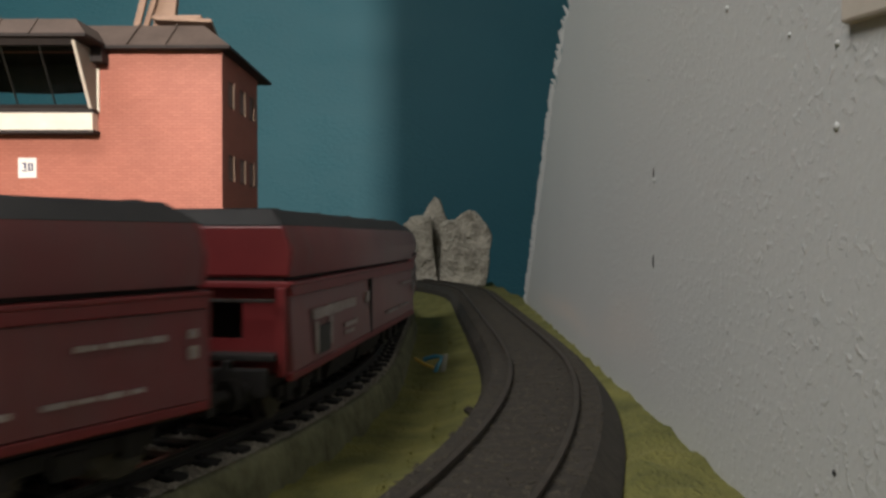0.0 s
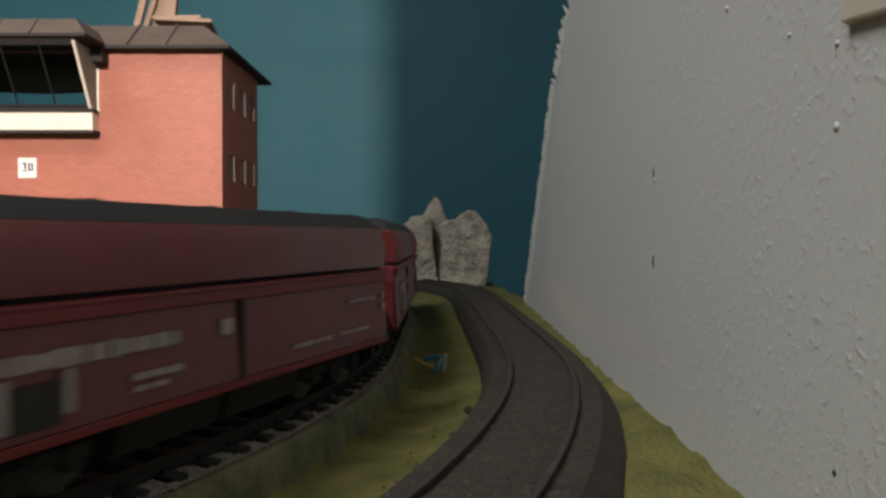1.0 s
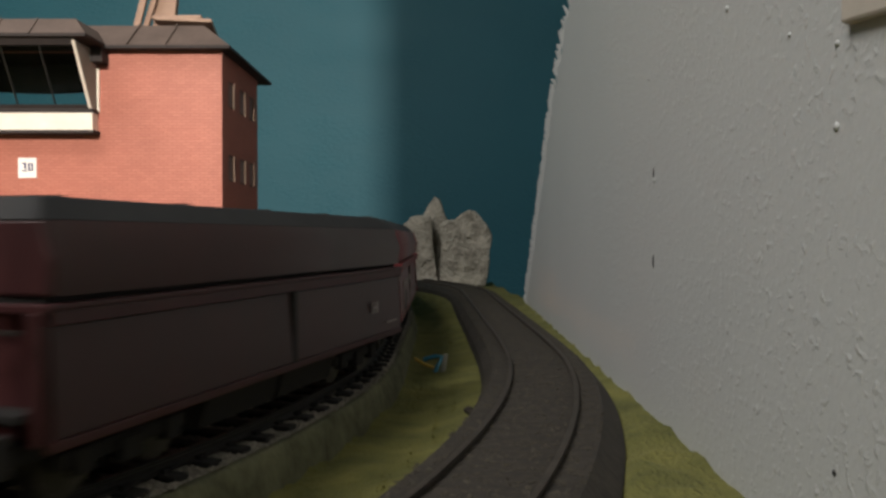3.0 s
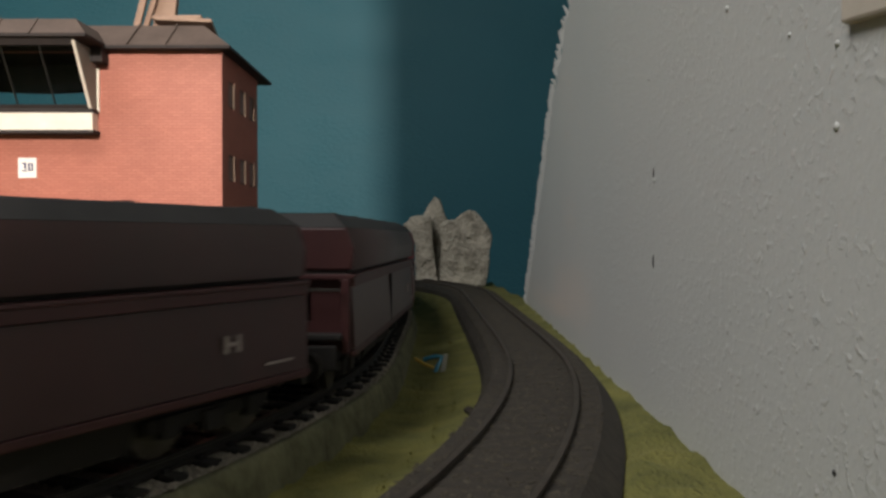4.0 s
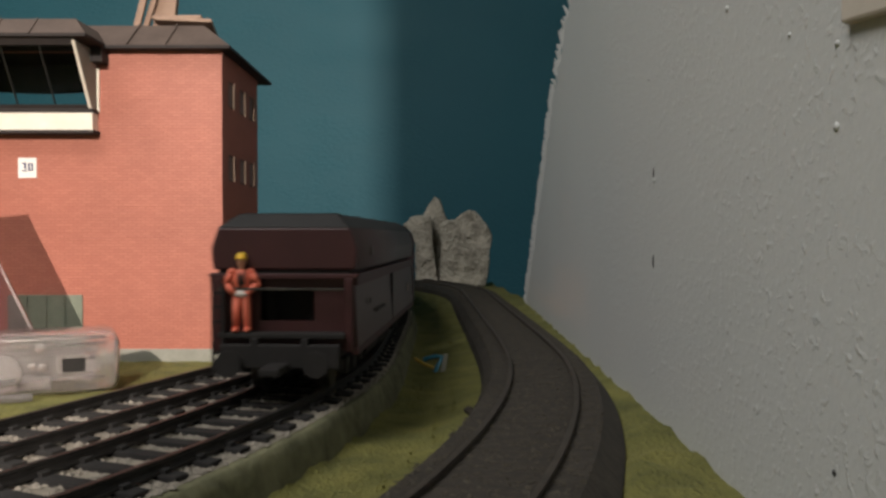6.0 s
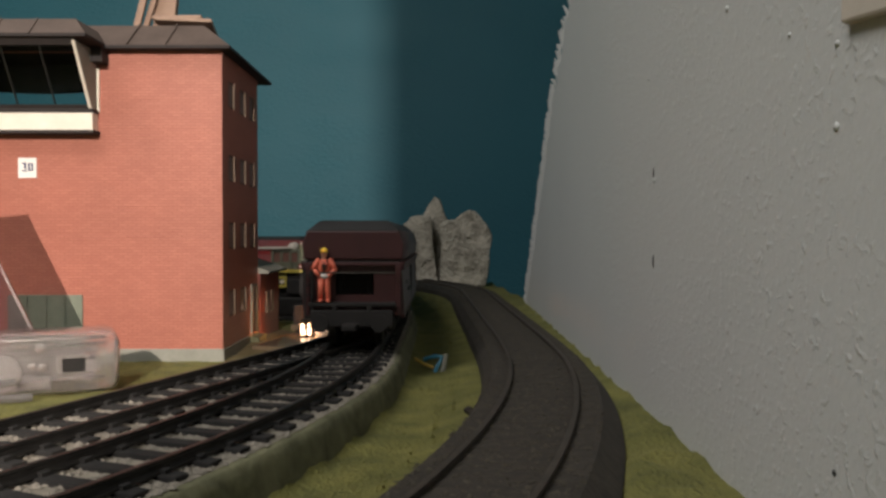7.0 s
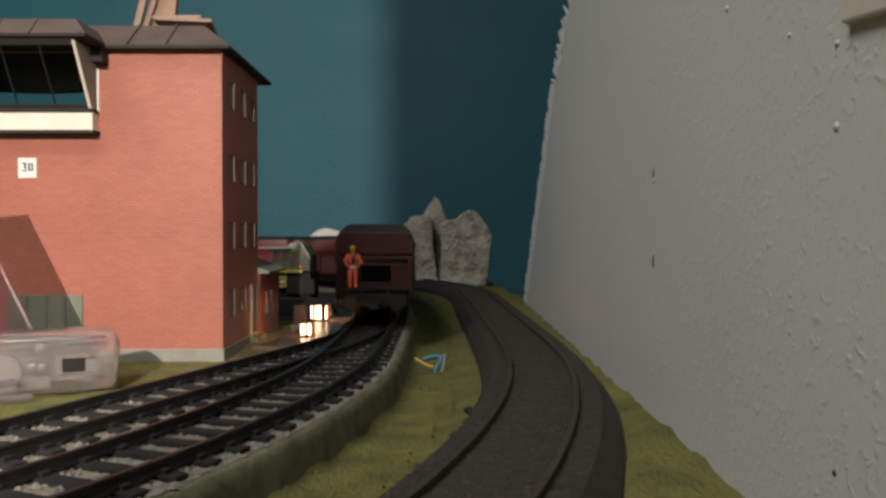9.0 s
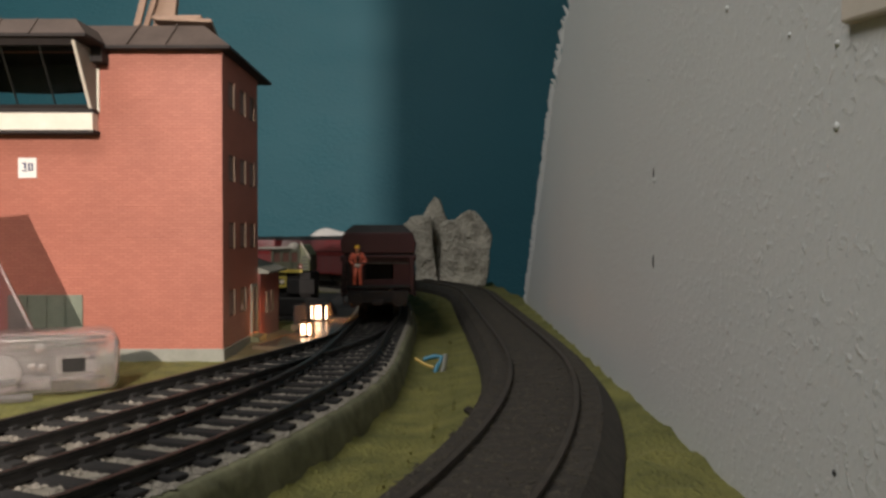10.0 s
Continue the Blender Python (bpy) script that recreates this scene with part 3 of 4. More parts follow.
def hopper_wagon(dark, label, marks):
    paint, side_paint = (DARK_BODY, DARK_SIDE) if dark else (RED_BODY, RED_SIDE)
    w = thing("hopper_wagon", label, "wagon", "hopper wagons of the train")
    e = BODY / 2
    # hopper with a widest waist, its sides and ends separate sheets
    prof = [(0.0122, W_TOP), (0.0160, 0.0403), (0.0178, 0.0352), (0.0172, 0.0302)]
    outline = [(-x, z) for x, z in prof[1:]] + [(x, z) for x, z in prof[1:][::-1]]
    b = prism(outline, -e, e)
    bmesh.ops.bevel(b, geom=b.edges[:], offset=0.0005, segments=2, affect="EDGES", profile=0.5)
    hopper = part("hopper", b, paint, w)
    for side in (-1, 1):
        b = bmesh.new()
        rows = [[b.verts.new((side * (x + d), y, z)) for x, z in prof[1:]] for y, d in ((-e + 0.0012, -0.0002), (-e + 0.0016, 0.00025), (e - 0.0016, 0.00025), (e - 0.0012, -0.0002))]
        for p, q in zip(rows, rows[1:]):
            for i in range(2):
                b.faces.new((p[i], q[i], q[i + 1], p[i + 1]))
        bmesh.ops.recalc_face_normals(b, faces=b.faces[:])
        if b.faces[0].normal.x * side < 0:
            bmesh.ops.reverse_faces(b, faces=b.faces[:])
        part("side_sheet", b, side_paint, hopper, "side sheet greyed by dust and painted gloss", smooth=True)
    # roof: a flat top, sloping sides, and sloping ends
    b = bmesh.new()
    low = [b.verts.new((sx * 0.0161, sy * (e + 0.0002), 0.0402)) for sx, sy in ((-1, -1), (1, -1), (1, 1), (-1, 1))]
    top = [b.verts.new((sx * 0.0122, sy * (e - 0.0042), W_TOP + 0.0002)) for sx, sy in ((-1, -1), (1, -1), (1, 1), (-1, 1))]
    b.faces.new(low[::-1])
    b.faces.new(top)
    for i in range(4):
        j = (i + 1) % 4
        b.faces.new((low[i], low[j], top[j], top[i]))
    bmesh.ops.recalc_face_normals(b, faces=b.faces[:])
    bmesh.ops.bevel(b, geom=b.edges[:], offset=0.0003, segments=1, affect="EDGES", profile=0.5)
    roof = part("roof", b, ROOF_GREY, w, "dark grey sooty roof")
    for k in range(5):
        y = (k - 2) * 0.030
        part("roof_seam", box(-0.0120, 0.0120, y - 0.0003, y + 0.0003, W_TOP + 0.0001, W_TOP + 0.0005), ROOF_GREY, roof)
    # recessed waist under the hopper, coloured black for the shade in it
    part("waist", box(-0.0160, 0.0160, -e + 0.0006, e - 0.0006, 0.0288, 0.0304), DEEP_BLACK, w, "recess above the ledge, blackened as shade")
    # lower body between the end platforms
    lower = [(-0.0162, 0.0291), (0.0162, 0.0291), (0.0170, 0.0108), (-0.0170, 0.0108)]
    part("lower_body", prism(lower, -e + 0.0095, e - 0.0095), paint, w)
    for side in (-1, 1):
        x = side * 0.0170
        b = box(x - 0.0012, x + 0.0012, -e - 0.0004, e + 0.0004, 0.0284, 0.0293, 0.0003)
        part("ledge", b, paint, w)
        part("lower_ledge", box(x - 0.0009, x + 0.0009, -e, e, 0.0264, 0.0287, 0.0002), paint, w)
        part("sill", box(x - 0.0006, x + 0.0010, -e, e, 0.0098, 0.0114, 0.0003), paint, w)
        # flap panels with gaps between them
        for k, (ya, yb) in enumerate(((-e + 0.0004, -0.0012), (0.0012, e - 0.0004))):
            b = bmesh.new()
            q = [(side * 0.0166, ya, 0.0262), (side * 0.0166, yb, 0.0262), (side * 0.0174, yb, 0.0116), (side * 0.0174, ya, 0.0116)]
            front = [b.verts.new((px + side * 0.0005, py, pz)) for px, py, pz in q]
            back = [b.verts.new((px - side * 0.0006, py, pz)) for px, py, pz in q]
            b.faces.new(front)
            b.faces.new(back[::-1])
            for i in range(4):
                j = (i + 1) % 4
                b.faces.new((front[i], back[i], back[j], front[j]))
            bmesh.ops.recalc_face_normals(b, faces=b.faces[:])
            part("side_flap", b, side_paint, w)
        # black bar filling the gap, in place of a dark recess
        part("post", box(side * 0.0172 - 0.0007, side * 0.0172 + 0.0007, -0.0010, 0.0010, 0.0112, 0.0266, 0.0002), DEEP_BLACK, w, "black bar for the dark recess between the flaps")
    for end in (-1, 1):
        y = end * e
        part("end_ledge", box(-0.0176, 0.0176, y - 0.0009, y + 0.0009, 0.0280, 0.0293, 0.0003), paint, w)
        part("platform", box(-0.0152, 0.0152, y - 0.0100 if end > 0 else y - 0.0030, y + 0.0030 if end > 0 else y + 0.0100, 0.0140, 0.0153, 0.0003), DEEP_BLACK, w, "black end platform")
        beam = part("buffer_beam", box(-0.0142, 0.0142, y + end * 0.0036 - 0.0010, y + end * 0.0036 + 0.0010, 0.0072, 0.0128, 0.0004), DEEP_BLACK, w)
        for x in (-0.0060, 0.0060):
            part("bracket", box(x - 0.0008, x + 0.0008, y + end * 0.0034 - 0.0012, y + end * 0.0034 + 0.0012, 0.0120, 0.0142, 0.0002), DEEP_BLACK, beam)
        for x in (-0.0162, -0.0138):
            part("ladder_rail", box(x - 0.0003, x + 0.0003, y + end * 0.0030 - 0.0003, y + end * 0.0030 + 0.0003, 0.0060, 0.0272), DEEP_BLACK, w)
        for z in (0.0070, 0.0105, 0.0180, 0.0215, 0.0248):
            part("ladder_rung", box(-0.0163, -0.0137, y + end * 0.0030 - 0.0002, y + end * 0.0030 + 0.0002, z - 0.0003, z + 0.0003), DEEP_BLACK, w)
        for side in (-1, 1):
            part("corner_post", box(side * 0.0158 - 0.0010, side * 0.0158 + 0.0010, y - 0.0011, y + 0.0011, 0.0108, 0.0282, 0.0003), paint, w)
            b = turned(0.0012, 0.0056, Matrix.Translation((side * 0.0100, y + end * 0.0078, 0.0092)) @ Matrix.Rotation(radians(90), 4, "X"), 14)
            turned(0.0030, 0.0008, Matrix.Translation((side * 0.0100, y + end * 0.0108, 0.0092)) @ Matrix.Rotation(radians(90), 4, "X"), 20, b)
            part("buffer", b, DEEP_BLACK, w)
        part("inner_brace", box(-0.0060, -0.0040, y - end * 0.0075 - 0.0008, y - end * 0.0075 + 0.0008, 0.0122, 0.0280, 0.0002), DEEP_BLACK, w)
        part("inner_brace", box(0.0040, 0.0060, y - end * 0.0075 - 0.0008, y - end * 0.0075 + 0.0008, 0.0122, 0.0280, 0.0002), DEEP_BLACK, w)
        part("coupling", box(-0.0024, 0.0024, y + (0.0040 if end > 0 else -0.0128), y + (0.0128 if end > 0 else -0.0040), 0.0066, 0.0086, 0.0005), DEEP_BLACK, w)
        b = box(-0.0150, 0.0150, y + end * 0.0024 - 0.0003, y + end * 0.0024 + 0.0003, 0.0254, 0.0260, 0.0001)
        part("end_panel", pierced(-0.0163, 0.0163, 0.0110, 0.0285, [(-0.0062, 0.0072, 0.0178, 0.0252)], y - end * 0.0024, y - end * 0.0012), paint, w)
        # black sheet behind the end opening, its colour standing for the shade inside
        part("shade_backing", box(-0.0158, 0.0158, y - end * 0.0092 - 0.0003, y - end * 0.0092 + 0.0003, 0.0112, 0.0286), DEEP_BLACK, w)
        part("handrail", b, STEEL, w, "thin bare metal handrail")
    part("underframe", box(-0.0120, 0.0120, -e, e, 0.0076, 0.0104, 0.0004), DEEP_BLACK, w)
    # chutes, added to keep lamplight from passing beneath the body
    for k in (-1, 1):
        chute = prism([(-0.0150, 0.0106), (0.0150, 0.0106), (0.0128, 0.0032), (-0.0128, 0.0032)], k * 0.0145 - 0.0135, k * 0.0145 + 0.0135)
        part("chute", chute, DEEP_BLACK, w, "black discharge chute added to block light under the wagon")
    for k in (-1, 1):
        bogie(w, k * 0.0470)
    # markings on the right-hand side, which faces the camera
    for y, z, hy, hz, mat in marks:
        x = 0.0172 + (0.0262 - z) * 0.0552 + 0.00052 if z < 0.027 else 0.0174 + (z - 0.029) * 0.097 + 0.0003
        part("marking", box(x - 0.0002, x + 0.0002, y - hy, y + hy, z - hz, z + hz), mat, w, "")
    return w


H_MARK = [(0.0448, 0.0190, 0.0004, 0.0015, MARKING), (0.0478, 0.0190, 0.0004, 0.0015, MARKING), (0.0463, 0.0190, 0.0012, 0.0003, MARKING), (0.0590, 0.0142, 0.0040, 0.0002, MARKING)]
LETTERS = []
_r = random.Random(7)
for row, (y0, y1, z, hz) in enumerate(((-0.0555, -0.0200, 0.0216, 0.0014), (-0.0300, -0.0200, 0.0166, 0.0006), (-0.0300, -0.0215, 0.0148, 0.0005), (0.0180, 0.0340, 0.0150, 0.0005), (0.0400, 0.0540, 0.0152, 0.0004), (0.0450, 0.0600, 0.0224, 0.0005))):
    y = y0
    while y < y1:
        hy = _r.uniform(0.0007, 0.0022)
        LETTERS.append((y + hy, z, hy, hz * _r.uniform(0.7, 1.0), MARKING))
        y += 2 * hy + _r.uniform(0.0004, 0.0012)
LETTERS += [(-0.0480, 0.0158, 0.0042, 0.0030, BLACK), (-0.0535, 0.0165, 0.0008, 0.0034, MARKING), (-0.0425, 0.0170, 0.0008, 0.0030, MARKING), (-0.0052, 0.0218, 0.0016, 0.0014, MARKING), (0.0652, 0.0226, 0.0008, 0.0007, MARKING), (0.0652, 0.0196, 0.0008, 0.0010, MARKING)]
SQUARE = [(-0.0480, 0.0345, 0.0016, 0.0012, FADED), (-0.0500, 0.0215, 0.0008, 0.0007, FADED), (-0.0310, 0.0180, 0.0090, 0.0004, ROOF_GREY)]

SPEED = [(0.0, 0.078), (1.0, 0.0875), (2.0, 0.087), (3.0, 0.089), (4.0, 0.079), (5.0, 0.0786), (5.7, 0.0775), (6.3, 0.0910), (6.8, 0.0828), (7.2, 0.0631), (7.6, 0.044), (8.0, 0.0357), (8.5, 0.0273), (9.0, 0.0221), (10.0, 0.0165)]
REAR = 0.1834


def rear_at(t):
    """How far the rear of the last hopper has come along the main track at t seconds."""
    s = REAR
    for (a, va), (b, vb) in zip(SPEED, SPEED[1:]):
        u = min(max(t - a, 0.0), b - a)
        s += va * u + 0.5 * (vb - va) / (b - a) * u * u
    return s


def wagon_pose(t, index):
    mid = rear_at(t) + PITCH * index + BODY / 2
    x0, y0, _ = MAIN.at(mid - 0.047)
    x1, y1, _ = MAIN.at(mid + 0.047)
    z0, z1 = MAIN.fall(mid - 0.047), MAIN.fall(mid + 0.047)
    turn = Matrix.Rotation(math.atan2(x0 - x1, y1 - y0), 4, "Z") @ Matrix.Rotation(math.atan2(z1 - z0, 0.094), 4, "X")
    return Matrix.Translation(((x0 + x1) / 2, (y0 + y1) / 2, (z0 + z1) / 2)) @ turn


WAGONS = [
    hopper_wagon(True, "sooty dark brown four-axle hopper wagon at the train's end", H_MARK + SQUARE),
    hopper_wagon(True, "sooty dark brown four-axle hopper wagon in the train", H_MARK),
    hopper_wagon(False, "oxide red four-axle hopper wagon with white lettering", LETTERS),
    hopper_wagon(False, "oxide red four-axle hopper wagon with white lettering", LETTERS),
    hopper_wagon(False, "oxide red four-axle hopper wagon with white lettering", LETTERS),
]


# ---- the worker figure on the last wagon's platform ----
def figure():
    b = bmesh.new()

    def blob(x, y, z, rx, ry, rz, slot, tilt=0.0):
        n = len(b.faces)
        bmesh.ops.create_uvsphere(b, u_segments=14, v_segments=9, radius=1.0, matrix=Matrix.Translation((x, y, z)) @ Matrix.Rotation(tilt, 4, "Y") @ Matrix.Diagonal((rx, ry, rz, 1)))
        b.faces.ensure_lookup_table()
        for f in b.faces[n:]:
            f.material_index, f.smooth = slot, True

    def limb(p, q, r0, r1, slot):
        p, q = Vector(p), Vector(q)
        n = len(b.faces)
        m = Matrix.Translation((p + q) / 2) @ (q - p).to_track_quat("Z", "Y").to_matrix().to_4x4()
        bmesh.ops.create_cone(b, cap_ends=True, segments=12, radius1=r0, radius2=r1, depth=(q - p).length, matrix=m)
        b.faces.ensure_lookup_table()
        for f in b.faces[n:]:
            f.material_index, f.smooth = slot, True

    mm = 0.001
    for s in (-1, 1):
        limb((s * 1.55 * mm, 0, 0.6 * mm), (s * 1.1 * mm, 0, 9.2 * mm), 0.85 * mm, 1.25 * mm, 0)
        blob(s * 1.5 * mm, -0.5 * mm, 0.6 * mm, 0.95 * mm, 1.6 * mm, 0.65 * mm, 0)
        limb((s * 2.4 * mm, 0, 14.6 * mm), (s * 4.2 * mm, 0, 11.6 * mm), 1.05 * mm, 0.9 * mm, 0)
        limb((s * 4.2 * mm, 0, 11.7 * mm), (s * 1.6 * mm, -1.1 * mm, 9.3 * mm), 0.9 * mm, 0.75 * mm, 0)
        blob(s * 4.2 * mm, 0, 11.6 * mm, 0.95 * mm, 0.95 * mm, 0.95 * mm, 0)
        blob(s * 2.4 * mm, 0, 14.6 * mm, 1.15 * mm, 1.1 * mm, 1.0 * mm, 0)
        limb((s * 0.95 * mm, -1.25 * mm, 14.8 * mm), (s * 0.8 * mm, -1.45 * mm, 11.6 * mm), 0.3 * mm, 0.3 * mm, 3)
    blob(0, 0, 12.6 * mm, 2.4 * mm, 1.4 * mm, 2.9 * mm, 0)
    blob(0, -0.35 * mm, 9.3 * mm, 2.3 * mm, 1.35 * mm, 1.0 * mm, 1)
    blob(0, -0.9 * mm, 12.6 * mm, 0.75 * mm, 0.6 * mm, 1.9 * mm, 3)
    limb((0, 0, 15.0 * mm), (0, 0, 16.6 * mm), 0.75 * mm, 0.75 * mm, 2)
    blob(0, -0.1 * mm, 17.2 * mm, 1.2 * mm, 1.25 * mm, 1.5 * mm, 2)
    blob(0, 0, 18.2 * mm, 1.45 * mm, 1.5 * mm, 1.15 * mm, 4)
    blob(0, -0.5 * mm, 17.9 * mm, 1.5 * mm, 1.75 * mm, 0.35 * mm, 4)
    for v in b.verts:
        v.co.x *= 0.90
        v.co.z *= 0.98
    ob = part("worker_figure", b, [ORANGE, PALE, SKIN, BLACK, YELLOW])
    return tagged(ob, "orange painted miniature worker figure with yellow helmet", "figurine")


FIGURE = figure()
FIGURE_OFFSET = Matrix.Translation((-0.0098, -BODY / 2 - 0.0014, 0.0154)) @ Matrix.Rotation(radians(8), 4, "Z")


# ---- the signal tower ----
def hip_roof(x0, x1, y0, y1, z, rise, inset):
    b = bmesh.new()
    low = [b.verts.new(p) for p in ((x0, y0, z), (x1, y0, z), (x1, y1, z), (x0, y1, z))]
    up = [b.verts.new(p) for p in ((x0 + inset, y0 + inset, z + rise), (x1 - inset, y0 + inset, z + rise), (x1 - inset, y1 - inset, z + rise), (x0 + inset, y1 - inset, z + rise))]
    b.faces.new(low[::-1])
    b.faces.new(up)
    for i in range(4):
        j = (i + 1) % 4
        b.faces.new((low[i], low[j], up[j], up[i]))
    bmesh.ops.recalc_face_normals(b, faces=b.faces[:])
    return b


def tower():
    x0, x1, y0, y1, z0, z1 = -0.215, -0.0780, 0.278, 0.331, -0.0068, 0.1035
    t = thing("signal_tower", "red brick model signal tower with a glazed bay", "building")
    th = 0.0016
    # front wall, with the bay's opening
    part("front_wall", pierced(x0, x1, -0.0016, z1, [(-0.205, -0.1240, 0.0780, 0.1033)], y0, y0 + th), BRICKWORK, t)
    part("plinth", box(x0 - 0.0003, x1 + 0.0004, y0 - 0.0004, y1 + 0.0003, z0, -0.0016, 0.0002), PLINTH, t, "grey rendered plinth")
    # side wall with four rows of windows and a door
    cols = ((0.2862, 0.2946), (0.3020, 0.3110), (0.3170, 0.3255))
    holes = []
    for row, zb in enumerate((0.0088, 0.0336, 0.0584, 0.0852)):
        for c, (a, b2) in enumerate(cols):
            if row == 0 and c == 2:
                continue
            holes.append((a, b2, zb, zb + 0.0098))
    door = (0.3180, 0.3285, -0.0010, 0.0188)
    swing = Matrix.Translation((x1, 0, 0)) @ Matrix.Rotation(radians(90), 4, "Z")
    part("side_wall", pierced(y0 + th, y1, -0.0016, z1, holes + [door], 0.0, th), BRICKWORK, t, m=swing)
    for a, b2, zb, zt in holes:
        f = pierced(a, b2, zb, zt, [(a + 0.0008, b2 - 0.0008, zb + 0.0008, zt - 0.0008)], 0.0002, 0.0010)
        win = part("window", f, BROWN, t, "brown framed window", m=swing)
        part("pane", box(a + 0.0008, b2 - 0.0008, 0.0004, 0.0007, zb + 0.0008, zt - 0.0008), DARK_GLASS, win)
        part("reveal", box(b2 - 0.0009, b2 - 0.0001, -0.0002, 0.0007, zb + 0.0003, zt), FRAME_TAN, win)
    a, b2, zb, zt = door
    frame_mesh = pierced(a, b2, zb, zt, [(a + 0.0022, b2 - 0.0022, zb, zt - 0.0012)], -0.0006, 0.0010)
    d = part("door", frame_mesh, PLINTH, t, "dark door in a pale grey frame", m=swing)
    part("door_leaf", box(a + 0.0022, b2 - 0.0022, 0.0005, 0.0010, zb, zt - 0.0012), DARK_GLASS, d)
    part("step", box(x1, x1 + 0.0040, 0.3160, 0.3290, z0, -0.0022, 0.0003), EDGING, t)
    part("rear_wall", pierced(x0, x1 - th, -0.0016, z1, [(-0.208, -0.100, 0.0800, 0.1025)], y1 - th, y1), BRICKWORK, t)
    part("end_wall", box(x0, x0 + th, y0 + th, y1 - th, -0.0016, z1), BRICKWORK, t)
    blind = bmesh.new()
    n = 24
    up = [blind.verts.new((-0.212 + 0.115 * k / n, 0.3000, z1 - 0.0002)) for k in range(n + 1)]
    lo = [blind.verts.new((-0.212 + 0.115 * k / n, 0.3000, 0.0948 + 0.0022 * math.cos(k / n * 5.2 + 0.4))) for k in range(n + 1)]
    for k in range(n):
        blind.faces.new((lo[k], lo[k + 1], up[k + 1], up[k]))
    geom = bmesh.ops.extrude_face_region(blind, geom=blind.faces[:])["geom"]
    for v in (g for g in geom if isinstance(g, bmesh.types.BMVert)):
        v.co.y += 0.0008
    bmesh.ops.recalc_face_normals(blind, faces=blind.faces[:])
    part("blind", blind, BLACK, t, "black blind with a wavy edge")
    part("inner_floor", box(x0 + th, x1 - th, y0 + th, y1 - th, 0.0770, 0.0778), EAVE, t)
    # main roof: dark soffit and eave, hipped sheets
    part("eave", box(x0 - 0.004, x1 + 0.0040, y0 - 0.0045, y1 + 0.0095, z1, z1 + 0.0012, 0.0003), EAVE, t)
    roof = part("roof", hip_roof(x0 - 0.004, x1 + 0.0038, y0 - 0.0045, y1 + 0.0095, z1 + 0.0012, 0.0100, 0.0125), ROOF, t, "brown low hipped roof")
    for x in (-0.190, -0.170, -0.150, -0.130, -0.110, -0.0965):
        seam = bmesh.new()
        pts = ((x, y0 - 0.0046, z1 + 0.0014), (x + 0.0005, y0 - 0.0046, z1 + 0.0014), (x + 0.0005, y0 + 0.0080, z1 + 0.0115), (x, y0 + 0.0080, z1 + 0.0115))
        lo = [seam.verts.new(p) for p in pts]
        hi = [seam.verts.new((p[0], p[1] - 0.0002, p[2] + 0.0004)) for p in pts]
        seam.faces.new(hi)
        for i in range(4):
            j = (i + 1) % 4
            seam.faces.new((lo[i], lo[j], hi[j], hi[i]))
        bmesh.ops.recalc_face_normals(seam, faces=seam.faces[:])
        part("seam", seam, ROOF, roof)
    # the glazed bay
    bx0, bx1 = -0.212, -0.1218
    yb, yt = 0.2735, 0.2610          # front at the bottom and, leaning out, at the top
    zb, zs, zt = 0.0752, 0.0827, 0.1032
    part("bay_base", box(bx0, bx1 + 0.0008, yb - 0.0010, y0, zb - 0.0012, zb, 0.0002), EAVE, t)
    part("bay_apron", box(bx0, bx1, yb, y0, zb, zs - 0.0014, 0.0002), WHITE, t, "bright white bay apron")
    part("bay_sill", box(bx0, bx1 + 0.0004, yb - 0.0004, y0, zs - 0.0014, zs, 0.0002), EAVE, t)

    def lean(z):
        return yb + (yt - yb) * (z - zs) / (zt - zs)

    side = bmesh.new()
    pts = [(lean(zs), zs), (y0, zs), (y0, zt), (lean(zt), zt)]
    near = [side.verts.new((bx1 - 0.0010, p[0], p[1])) for p in pts]
    far = [side.verts.new((bx1, p[0], p[1])) for p in pts]
    side.faces.new(near)
    side.faces.new(far[::-1])
    for i in range(4):
        j = (i + 1) % 4
        side.faces.new((near[i], far[i], far[j], near[j]))
    bmesh.ops.recalc_face_normals(side, faces=side.faces[:])
    part("bay_cheek", side, PLINTH, t, "grey side panel of the bay")

    def leaning_bar(xa, xb, za, zb2, out, depth, mat, name, parent, label=""):
        b = bmesh.new()
        q = [(xa, lean(za) - out, za), (xb, lean(za) - out, za), (xb, lean(zb2) - out, zb2), (xa, lean(zb2) - out, zb2)]
        f = [b.verts.new(p) for p in q]
        k = [b.verts.new((p[0], p[1] + depth, p[2])) for p in q]
        b.faces.new(f)
        b.faces.new(k[::-1])
        for i in range(4):
            j = (i + 1) % 4
            b.faces.new((f[i], k[i], k[j], f[j]))
        bmesh.ops.recalc_face_normals(b, faces=b.faces[:])
        return part(name, b, mat, parent, label)

    wf = leaning_bar(bx0, bx1 - 0.0002, zs, zs + 0.0012, 0.0004, 0.0010, EAVE, "bay_window", t, "dark framed sloping bay window")
    leaning_bar(bx0, bx1 - 0.0002, zt - 0.0014, zt + 0.0008, 0.0004, 0.0010, EAVE, "window_frame", wf)
    for x in (-0.2015, -0.1880, -0.1745, -0.1610, -0.1475, -0.1345):
        leaning_bar(x, x + 0.0004, zs, zt, 0.0002, 0.0008, BLACK, "glazing_bar", wf)
    leaning_bar(bx1 - 0.0010, bx1 - 0.0001, zs, zt, 0.0006, 0.0006, WHITE, "corner_trim", wf)
